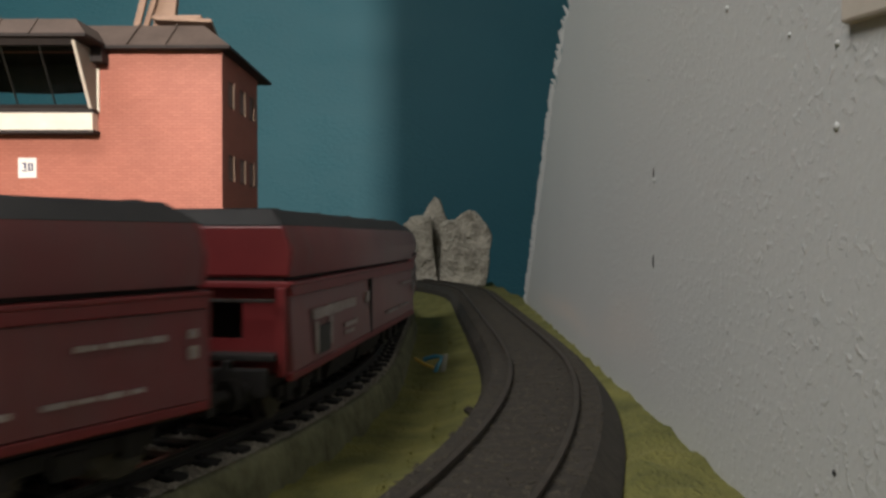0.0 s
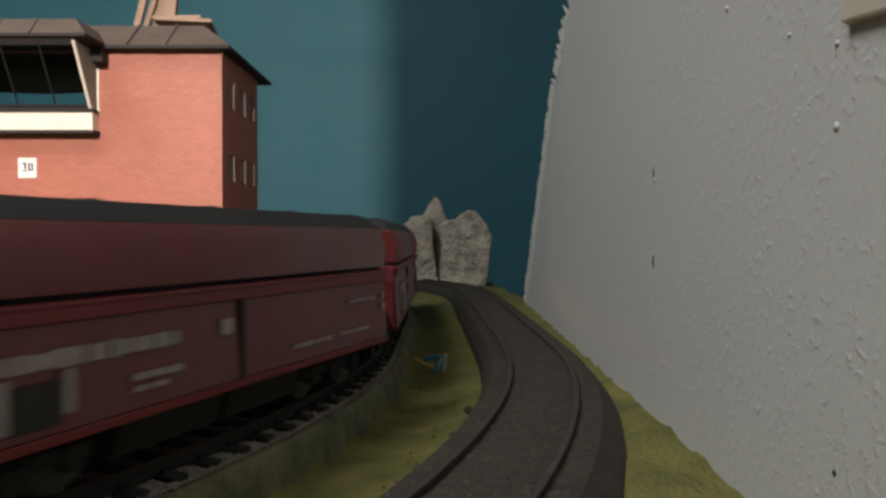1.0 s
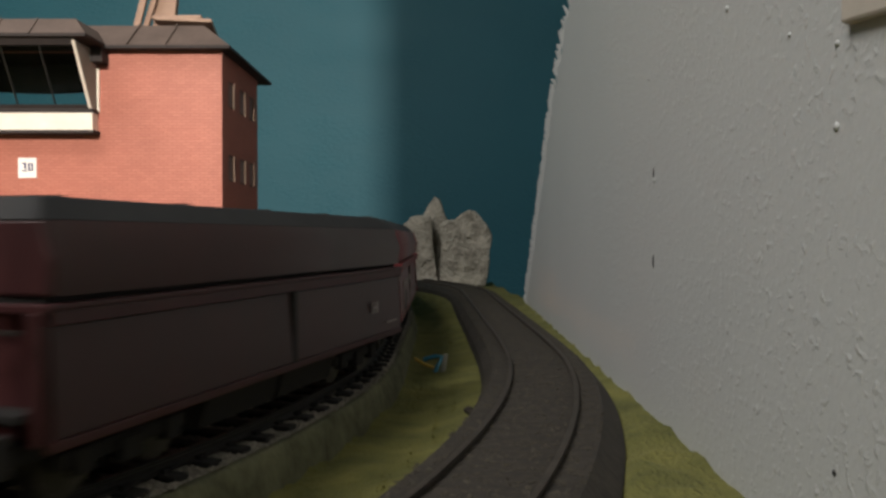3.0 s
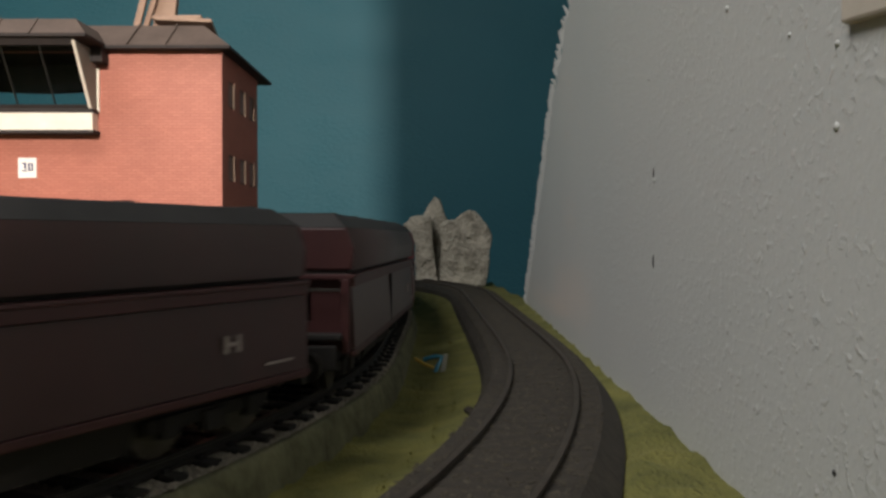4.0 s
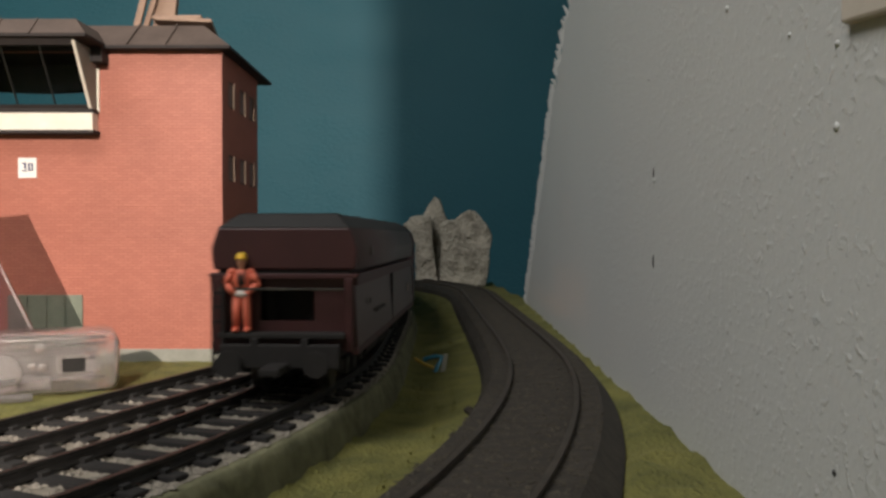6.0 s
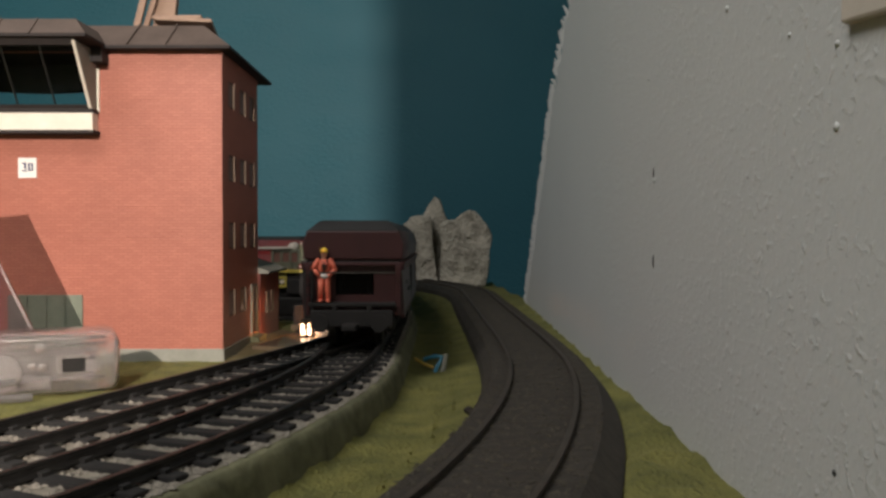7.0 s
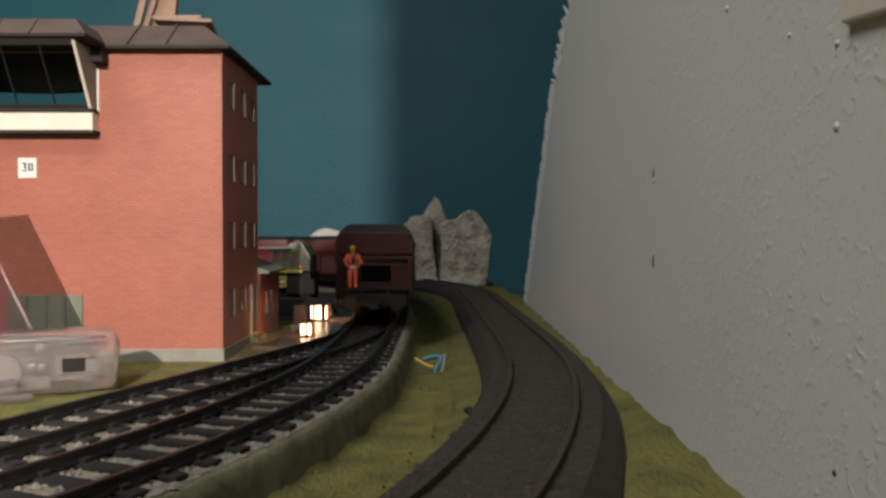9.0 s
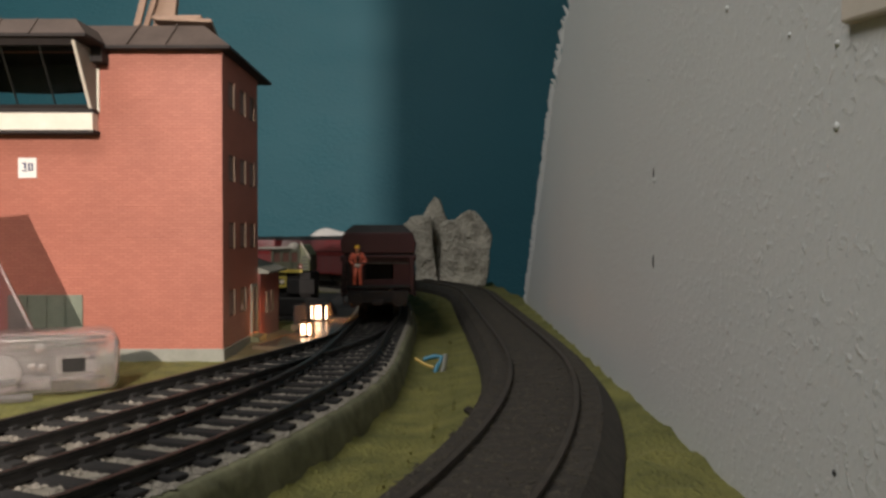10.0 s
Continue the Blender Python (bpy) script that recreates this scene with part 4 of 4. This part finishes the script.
    leaning_bar(bx0, bx1 - 0.0012, zs + 0.001, zt - 0.002, -0.0003, 0.0004, GLASS, "pane", wf)
    part("corner_strip", box(bx1, bx1 + 0.0007, y0 - 0.0008, y0, 0.0820, 0.0975), WHITE, t)
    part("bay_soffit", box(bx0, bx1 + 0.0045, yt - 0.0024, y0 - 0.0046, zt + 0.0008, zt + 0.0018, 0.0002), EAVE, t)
    part("bay_bracket", box(bx1, bx1 + 0.0040, y0 - 0.0060, y0, 0.0985, 0.1040, 0.0003), EAVE, t)
    bay_roof = part("bay_roof", hip_roof(bx0 - 0.004, bx1 + 0.0045, yt - 0.0025, y0 + 0.012, zt + 0.0018, 0.0062, 0.0058), ROOF, t, "brown bay roof")
    for x in (-0.1960, -0.1800, -0.1640, -0.1480, -0.1360):
        seam = prism([(x, 0.0), (x + 0.0005, 0.0), (x + 0.0005, 0.0004), (x, 0.0004)], 0.0, 0.0084)
        rise = Matrix.Translation((0, yt - 0.0026, zt + 0.0018)) @ Matrix.Rotation(math.atan2(0.0062, 0.0058), 4, "X")
        part("seam", seam, ROOF, bay_roof, m=rise)
    # ground-floor gate
    gate = part("gate", box(-0.1540, -0.1275, y0 - 0.0006, y0, -0.0060, 0.0176, 0.0002), GREEN_DOOR, t, "grey green plain gate")
    for x in (-0.1475, -0.1408, -0.1342):
        part("gate_batten", box(x, x + 0.0006, y0 - 0.0010, y0 - 0.0006, -0.0055, 0.0170), GREEN_DOOR, gate)
    # paper tag
    tag = part("paper_tag", box(-0.1500, -0.1436, y0 - 0.0003, y0, 0.0590, 0.0660), PAPER, t, "small white paper tag with ink marks")
    for xa, xb, za, zb2 in ((-0.1486, -0.1472, 0.0639, 0.0643), (-0.1478, -0.1472, 0.0622, 0.0640), (-0.1486, -0.1470, 0.0612, 0.0617), (-0.1464, -0.1459, 0.0614, 0.0641), (-0.1452, -0.1447, 0.0616, 0.0640), (-0.1462, -0.1449, 0.0637, 0.0641), (-0.1462, -0.1449, 0.0614, 0.0618)):
        part("ink_bar", box(xa, xb, y0 - 0.0005, y0 - 0.0003, za, zb2), INK, tag)
    # lower annex at the back
    part("annex_wall", box(-0.140, -0.0772, y1 + 0.0003, 0.369, z0, 0.0225), ANNEX, t)
    part("annex_roof", prism([(-0.142, 0.0226), (-0.0735, 0.0226), (-0.0735, 0.0236), (-0.090, 0.0290), (-0.142, 0.0290)], y1 + 0.0003, 0.3705), PLINTH, t, "grey lean-to roof")
    for ya in (0.3420, 0.3520):
        part("annex_window", box(-0.0773, -0.0768, ya, ya + 0.0042, 0.0050, 0.0140), FRAME_TAN, t)
    return t


tower()


def loose_boards():
    t = thing("wood_offcuts", "bare wood offcuts lying on the tower roof", "wood")
    z = 0.1145
    b = box(-0.0040, 0.0040, -0.0015, 0.0015, 0.0, 0.0260, 0.0002)
    part("block", b, WOOD, t, "upright wooden block", m=pose(-0.1070, 0.302, z, 0, 6, 0))
    part("stick", box(-0.0012, 0.0012, -0.0008, 0.0008, -0.0040, 0.0300, 0.0002), WOOD, t, "leaning pale stick", m=pose(-0.1150, 0.297, z + 0.0035, 0, 14, 0))
    part("stick", box(-0.0010, 0.0010, -0.0008, 0.0008, -0.0040, 0.0300, 0.0002), WOOD, t, m=pose(-0.1125, 0.299, z + 0.0035, 0, 18, 0))
    part("board", box(-0.0105, 0.0100, -0.0075, 0.0075, 0.0, 0.0014, 0.0003), WOOD, t, "tilted bare board", m=pose(-0.0970, 0.300, z + 0.0024, -10, 1, 6))
    part("board", box(-0.0105, 0.0085, -0.0060, 0.0060, 0.0, 0.0012, 0.0002), WOOD, t, m=pose(-0.0985, 0.301, z + 0.0044, -10, 1, -5))
    part("spacer", box(-0.0090, 0.0080, -0.0060, 0.0060, -0.0030, 0.0012, 0.0002), EAVE, t, "dark block under the boards", m=pose(-0.0965, 0.302, z, 0, 0, 0))
    return t


loose_boards()


# ---- things beside the tower ----
def wire(points, radius, mat, parent, name="wire", label=""):
    cu = bpy.data.curves.new(name, "CURVE")
    cu.dimensions, cu.bevel_depth, cu.bevel_resolution = "3D", radius, 2
    sp = cu.splines.new("POLY")
    sp.points.add(len(points) - 1)
    for p, c in zip(sp.points, points):
        p.co = (*c, 1)
    cu.materials.append(mat)
    me = bpy.data.meshes.new_from_object(bpy.data.objects.new("tmp", cu))
    ob = new(name, me)
    ob.parent = parent
    return tagged(ob, label) if label else ob


def blister_box():
    """Built from its front right corner, to the left and to the back."""
    at = pose(-0.0922, 0.2240, 0.0, 0, 0, 25)
    t = thing("blister_box", "clear plastic blister box lying on the grass", "packaging", "", at)
    b = box(-0.0800, 0.0, 0.0, 0.0220, -0.0062, 0.0112)
    bmesh.ops.bevel(b, geom=b.edges[:], offset=0.0036, segments=4, affect="EDGES", profile=0.5)
    shell = part("shell", b, BLISTER, t, smooth=True)
    mod = shell.modifiers.new("thickness", "SOLIDIFY")
    mod.thickness, mod.offset = 0.0006, -1
    part("lip", box(-0.0810, -0.0250, -0.0060, 0.0004, -0.0062, -0.0050, 0.0005), BLISTER, t)
    # pale beads along the lip, put in as its bright flash
    part("lip_highlight", turned(0.0011, 0.0520, Matrix.Translation((-0.0480, -0.0058, -0.0048)) @ Matrix.Rotation(radians(90), 4, "Y"), 20), PALE_FILM, t, smooth=True)
    part("lip_highlight", turned(0.0009, 0.0480, Matrix.Translation((-0.0500, -0.0030, -0.0020)) @ Matrix.Rotation(radians(87), 4, "Y"), 20), PALE_FILM, t, smooth=True)
    part("insert", box(-0.0760, -0.0180, 0.0060, 0.0180, -0.0056, -0.0026, 0.0012), FROST, t, "milky plastic insert")
    part("card", box(-0.0740, -0.0060, 0.0195, 0.0201, -0.0050, 0.0046, 0.0001), FROST, t, "pale backing card")
    clip = part("clip", box(-0.0164, -0.0150, -0.0009, 0.0004, 0.0000, 0.0052, 0.0003), PALE_FILM, t, "pale clip round a dark slot")
    part("clip_top", box(-0.0150, -0.0078, -0.0009, 0.0004, 0.0043, 0.0052, 0.0002), PALE_FILM, clip)
    part("clip_foot", box(-0.0092, -0.0052, -0.0008, 0.0004, 0.0002, 0.0036, 0.0004), PALE_FILM, clip)
    part("slot", box(-0.0149, -0.0092, -0.0008, 0.0002, 0.0005, 0.0042), DEEP_BLACK, t, "dark slot")
    # pale ribs and a corner line, laid on the shell as highlights
    for z, xa in ((0.0082, -0.0700), (-0.0014, -0.0180), (0.0098, -0.0420)):
        part("rib", turned(0.0004, -0.0040 - xa, Matrix.Translation(((xa - 0.0040) / 2, -0.0002, z)) @ Matrix.Rotation(radians(90), 4, "Y"), 10), PALE_FILM, t, smooth=True)
    part("corner_highlight", turned(0.0005, 0.0110, Matrix.Translation((-0.0012, 0.0012, 0.0030)), 10), PALE_FILM, t, smooth=True)
    part("edge_fold", box(-0.0700, -0.0030, 0.0030, 0.0036, 0.0050, 0.0100, 0.0002), BLISTER, t)
    b = bmesh.new()
    bmesh.ops.create_uvsphere(b, u_segments=20, v_segments=10, radius=1.0, matrix=Matrix.Translation((-0.0295, 0.0002, 0.0008)) @ Matrix.Diagonal((0.0048, 0.0009, 0.0054, 1)))
    part("boss", b, PALE_FILM, t, "round milky boss", smooth=True)
    for x, z, r in ((-0.0202, 0.0076, 0.0019), (-0.0225, 0.0026, 0.0013), (-0.0200, 0.0022, 0.0015), (-0.0385, 0.0072, 0.0022)):
        b = bmesh.new()
        bmesh.ops.create_uvsphere(b, u_segments=14, v_segments=8, radius=1.0, matrix=Matrix.Translation((x, 0.0, z)) @ Matrix.Diagonal((r, 0.0010, r * 0.8, 1)))
        part("dimple", b, PALE_FILM, t, smooth=True)
    lid = bmesh.new()
    pts = [(-0.1175, 0.0113), (-0.1423, 0.0620), (-0.1700, 0.0590), (-0.1700, 0.0113)]
    f = [lid.verts.new((x, 0.2244, z)) for x, z in pts]
    k = [lid.verts.new((x, 0.2256, z)) for x, z in pts]
    lid.faces.new(f)
    lid.faces.new(k[::-1])
    for i in range(len(pts)):
        j = (i + 1) % len(pts)
        lid.faces.new((f[i], k[i], k[j], f[j]))
    bmesh.ops.recalc_face_normals(lid, faces=lid.faces[:])
    part("lid", lid, LID, t, "clear violet tinted lid standing open", m=at.inverted())
    rim = wire([(-0.1175, 0.2240, 0.0115), (-0.1423, 0.2240, 0.0620)], 0.0004, PALE_FILM, t, "lid_rim")
    rim.matrix_local = at.inverted()
    return t


blister_box()


def platform():
    b = strip(SIDING, 0.280, 0.358, [(-0.0330, -0.0100), (-0.0145, -0.0100), (-0.0145, -0.0032), (-0.0330, -0.0032)], 0.006)
    box(-0.0715, -0.0468, 0.3695, 0.4080, -0.0100, -0.0034, 0, b)
    return tagged(part("platform", b, PLATFORM), "shiny tan card platform beside the siding", "platform")


def dirt_patch():
    """Trodden brown earth between the tower and the siding, thinning out into the grass."""
    b = bmesh.new()
    bmesh.ops.create_icosphere(b, subdivisions=5, radius=1.0)
    for v in b.verts:
        k = 1 + 0.35 * noise.noise(Vector((v.co.x * 2.4, v.co.y * 2.4, 4.0)))
        v.co = Vector((v.co.x * 0.0190 * k - 0.12 * v.co.y * 0.05, v.co.y * 0.050 * k, v.co.z * 0.0026 + 0.0004 * noise.noise(v.co * 14)))
    return tagged(part("dirt_patch", b, DIRT, m=pose(-0.0690, 0.322, -0.0068), smooth=True), "brown trodden earth patch beside the tower", "ground", kind="structure")


dirt_patch()
platform()


def lantern(x, y, w, d, hgt, panes, label):
    t = thing("lantern", label, "lantern", "glowing lanterns on the platform", pose(x, y, -0.0033))
    hw, hd = w / 2, d / 2
    part("base", box(-hw, hw, -hd, hd, 0, 0.0005, 0.0001), BLACK, t)
    part("top", box(-hw * 1.05, hw * 1.05, -hd * 1.05, hd * 1.05, hgt - 0.0006, hgt, 0.0002), BLACK, t)
    for sx in (-1, 1):
        for sy in (-1, 1):
            part("post", box(sx * hw - 0.0003, sx * hw + 0.0003, sy * hd - 0.0003, sy * hd + 0.0003, 0, hgt - 0.0006), BLACK, t)
    for xa, xb in zip((-0.5, *(p[1] for p in panes)), (*(p[0] for p in panes), 0.5)):
        part("post", box(w * xa, w * xb, -hd - 0.0003, -hd + 0.0003, 0, hgt - 0.0006), BLACK, t)
    for xa, xb in panes:
        part("glow_pane", box(w * xa, w * xb, -hd - 0.0001, -hd + 0.0002, 0.0009, hgt - 0.0013), GLOW, t, "bright glowing pane")
    bulb = bmesh.new()
    bmesh.ops.create_uvsphere(bulb, u_segments=10, v_segments=6, radius=0.0009, matrix=Matrix.Translation((hw * 0.5, 0, hgt * 0.45)))
    part("bulb", bulb, EMBER, t, "glowing orange bulb")
    part("rear_panel", box(-hw, hw, hd - 0.0003, hd + 0.0002, 0, hgt - 0.0006), BLACK, t)
    return t


lantern(-0.0567, 0.327, 0.0050, 0.0050, 0.0066, ((-0.42, -0.06), (0.14, 0.40)), "small black lantern with two glowing panes")
lantern(-0.0612, 0.391, 0.0088, 0.0060, 0.0085, ((-0.46, -0.38), (-0.22, 0.10), (0.34, 0.43)), "larger black lantern with bright glowing panes")


def stone_post():
    b = box(-0.0032, 0.0032, -0.0030, 0.0030, 0, 0.0098, 0.0007)
    ob = part("stone_post", b, EAVE, m=pose(-0.0722, 0.396, -0.0055, 0, 0, 10))
    return tagged(ob, "dull dark stone post behind the lanterns", "post")


stone_post()


def tractor():
    t = thing("railway_tractor", "olive green model rail tractor with a yellow stripe", "tractor", "", pose(-0.0905, 0.452, -0.0046))
    cab = part("cab", pierced(-0.0060, 0.0101, 0.0247, 0.0357, [(-0.0046, -0.0008, 0.0286, 0.0342), (0.0004, 0.0042, 0.0286, 0.0342), (0.0054, 0.0088, 0.0286, 0.0342)], -0.0118, -0.0108), CAB_GREEN, t, "pale grey green cab front")
    part("cab_body", box(-0.0058, 0.0100, -0.0107, 0.0120, 0.0246, 0.0360, 0.0006), CAB_GREEN, cab)
    for x in (-0.0027, 0.0023, 0.0071):
        part("pane", box(x - 0.0017, x + 0.0017, -0.0113, -0.0108, 0.0288, 0.0340), DARK_GLASS, cab)
    for x in (-0.0038, 0.0010, 0.0058, 0.0090):
        part("rib", box(x - 0.0003, x + 0.0003, -0.0124, -0.0118, 0.0250, 0.0284, 0.0001), LOCO_GREEN, cab)
    hood = prism([(0.0101, 0.0386), (0.0122, 0.0380), (0.0155, 0.0326), (0.0158, 0.0236), (0.0101, 0.0236)], -0.0112, 0.0150)
    bmesh.ops.bevel(hood, geom=hood.edges[:], offset=0.0005, segments=2, affect="EDGES", profile=0.5)
    hood = part("hood", hood, LOCO_GREEN, t, "dark green sloping hood")
    for k in range(4):
        z = 0.0252 + 0.0019 * k
        part("louvre", box(0.0110, 0.0149, -0.0117, -0.0111, z, z + 0.0008, 0.0001), BLACK, hood)
    part("grab_rail", turned(0.0003, 0.0110, Matrix.Translation((0.0134, -0.0126, 0.0352)) @ Matrix.Rotation(radians(-30), 4, "Y"), 8), CREAM, hood)
    part("canopy", box(-0.0140, 0.0045, -0.0130, 0.0100, 0.0358, 0.0370, 0.0004), CREAM, t, "cream flat canopy")
    b = bmesh.new()
    bmesh.ops.create_uvsphere(b, u_segments=16, v_segments=10, radius=1, matrix=Matrix.Translation((0.0058, -0.0050, 0.0366)) @ Matrix.Diagonal((0.0038, 0.0050, 0.0032, 1)))
    part("dome", b, CREAM, t, "cream dome", smooth=True)
    part("stripe", box(-0.0100, 0.0117, -0.0128, -0.0119, 0.0228, 0.0244, 0.0001), LOCO_YELLOW, t, "yellow warning stripe")
    part("emblem", box(0.0094, 0.0117, -0.0128, -0.0122, 0.0250, 0.0276), ANNEX, t, "small red and white emblem")
    part("emblem_bar", box(0.0098, 0.0113, -0.0131, -0.0128, 0.0258, 0.0264), PALE, t)
    part("underframe", box(-0.0085, 0.0160, -0.0110, 0.0190, 0.0086, 0.0228, 0.0006), DEEP_BLACK, t)
    part("buffer_beam", box(0.0030, 0.0187, -0.0136, -0.0111, 0.0108, 0.0190, 0.0005), DEEP_BLACK, t)
    lampbox = part("lamp_box", pierced(-0.0028, 0.0030, 0.0146, 0.0206, [(-0.0018, 0.0020, 0.0158, 0.0194)], -0.0140, -0.0112), LOCO_YELLOW, t, "yellow green lamp frame")
    part("lamp", turned(0.0012, 0.0020, Matrix.Translation((0.0004, -0.0124, 0.0177)) @ Matrix.Rotation(radians(90), 4, "X"), 16), PALE, lampbox, "white lamp glass")
    for y in (-0.0050, 0.0120):
        for sx in (-0.0085, 0.0150):
            part("wheel", turned(0.0056, 0.0022, Matrix.Translation((sx, y, 0.0056)) @ Matrix.Rotation(radians(90), 4, "Y"), 24), DEEP_BLACK, t)
    return t


tractor()


def loading_ramp():
    b = prism([(-0.130, -0.0046), (-0.058, -0.0046), (-0.062, 0.0030), (-0.072, 0.0046), (-0.130, 0.0046)], 0.424, 0.436)
    bmesh.ops.bevel(b, geom=b.edges[:], offset=0.0008, segments=2, affect="EDGES", profile=0.5)
    return tagged(part("loading_ramp", b, SLEEPER), "low black loading ramp in front of the tractor", "ramp")


loading_ramp()


def mound():
    b = bmesh.new()
    bmesh.ops.create_icosphere(b, subdivisions=4, radius=1.0, matrix=Matrix.Translation((0, 0, 0)))
    for v in b.verts:
        k = 1 + 0.10 * noise.noise(v.co * 2.0)
        v.co = Vector((v.co.x * 0.052 * k, v.co.y * 0.02 * k, max(v.co.z, -0.02) * 0.0565 * k if v.co.z < 0 else v.co.z * 0.0550 * k))
    ob = part("plaster_mound", b, PLASTER, m=pose(-0.1290, 0.900, -0.0080), smooth=True)
    return tagged(ob, "white rounded plaster mound behind the train", "rock")


mound()


# ---- the rocks at the end of the layout ----
def rock(outline, depth, m, label, seed):
    """A broken slab: an outline in (x, z), filled, thickened, cut fine and roughened."""
    b = bmesh.new()
    vs = [b.verts.new((x, -depth / 2, z)) for x, z in outline]
    b.faces.new(vs)
    geom = bmesh.ops.extrude_face_region(b, geom=b.faces[:])["geom"]
    for v in (g for g in geom if isinstance(g, bmesh.types.BMVert)):
        v.co.y += depth
    bmesh.ops.triangulate(b, faces=b.faces[:])
    for _ in range(4):
        long = [e for e in b.edges if e.calc_length() > 0.0042]
        bmesh.ops.subdivide_edges(b, edges=long, cuts=1)
        bmesh.ops.triangulate(b, faces=b.faces[:])
    bmesh.ops.smooth_vert(b, verts=b.verts[:], factor=0.5, use_axis_x=True, use_axis_y=True, use_axis_z=True)
    bmesh.ops.recalc_face_normals(b, faces=b.faces[:])
    b.normal_update()
    off = Vector((seed * 7.1, seed * 3.3, 0))
    for v in b.verts:
        n = noise.noise(v.co * 70 + off) * 0.0013 + noise.noise(v.co * 190 + off) * 0.0006 + noise.noise(v.co * 420 + off) * 0.0004
        v.co += v.normal * n
        v.co.z = max(v.co.z, 0.0)
    ob = part("rock", b, STONE, m=m)
    return tagged(ob, label, "rock", "pale rocks at the layout's end")


R = 0.000533     # metres for each unit of the outlines


def scaled(pts):
    return [(x * R, z * R) for x, z in pts]


rock(scaled([(0, 0), (39, 0), (38, 14), (33, 47), (30, 80), (29, 106), (24, 122), (9, 121), (-9, 120), (-23, 104), (-11, 94), (-1, 73), (0, 30)]),
     0.018, pose(-0.0255, 0.745, -0.0068), "pale chalky rock slab with a slanting shoulder", 1)
rock(scaled([(8, 0), (58, 0), (54, 60), (57, 112), (50, 130), (42, 151), (33, 159), (27, 148), (19, 137), (10, 118), (8, 60)]),
     0.014, pose(-0.0258, 0.763, -0.0066), "pale chalky pointed rock standing behind the gap", 3)
rock(scaled([(-1, 0), (80, 0), (87, 42), (90, 88), (80, 110), (63, 129), (52, 132), (38, 126), (28, 116), (10, 114), (-1, 106), (5, 75), (2, 42)]),
     0.024, pose(-0.0032, 0.738, -0.0072), "pale chalky rounded rock standing on the layout", 2)


# ---- scraps in the grass and on the wall ----
def wire_scraps():
    t = thing("wire_scraps", "blue and yellow wire ends in the grass trough", "wire", "", pose(-0.0030, 0.290, -0.0145))
    wire([(-0.0075, 0.004, 0.0070), (-0.0040, 0.002, 0.0052), (-0.0005, 0.0, 0.0042)], 0.0006, YELLOW_WIRE, t, label="yellow wire")
    wire([(-0.0042, 0.004, 0.0066), (0.0000, 0.003, 0.0080), (0.0028, 0.002, 0.0078), (0.0006, 0.0, 0.0040), (-0.0004, -0.001, 0.0002)], 0.0009, BLUE_WIRE, t, label="bent blue wire")
    wire([(0.0040, 0.002, 0.0090), (0.0034, 0.001, 0.0046), (0.0018, 0.0, 0.0004)], 0.0010, PLINTH, t, label="grey wire")
    return t


wire_scraps()


def bed_stone():
    b = bmesh.new()
    bmesh.ops.create_icosphere(b, subdivisions=3, radius=0.0014)
    for v in b.verts:
        v.co *= 1 + 0.45 * noise.noise(v.co * 900)
        v.co.z *= 0.75
    x, y, h = LOW.at(0.262, -0.0182)
    return tagged(part("dark_stone", b, BED, m=pose(x, y, -0.0065)), "small black lump on the bed's edge", "stone")


bed_stone()


def wall_block():
    b = bmesh.new()
    pts = [(0.0700, 0.0615), (0.1024, 0.0656), (0.1024, 0.0850), (0.0700, 0.0850)]
    f = [b.verts.new((0.0515, y, z)) for y, z in pts]
    k = [b.verts.new((0.0534, y, z)) for y, z in pts]
    b.faces.new(f)
    b.faces.new(k[::-1])
    for i in range(4):
        j = (i + 1) % 4
        b.faces.new((f[i], k[i], k[j], f[j]))
    bmesh.ops.recalc_face_normals(b, faces=b.faces[:])
    bmesh.ops.bevel(b, geom=b.edges[:], offset=0.0005, segments=2, affect="EDGES", profile=0.5)
    return tagged(part("wall_batten", b, CREAM), "cream wooden batten fixed to the grey wall", "batten")


wall_block()


def motions():
    times = [0.25 * k for k in range(41)]
    for k, w in enumerate(WAGONS):
        walk(w, [(t, wagon_pose(t, k)) for t in times])
    walk(FIGURE, [(t, wagon_pose(t, 0) @ FIGURE_OFFSET) for t in times])


motions()
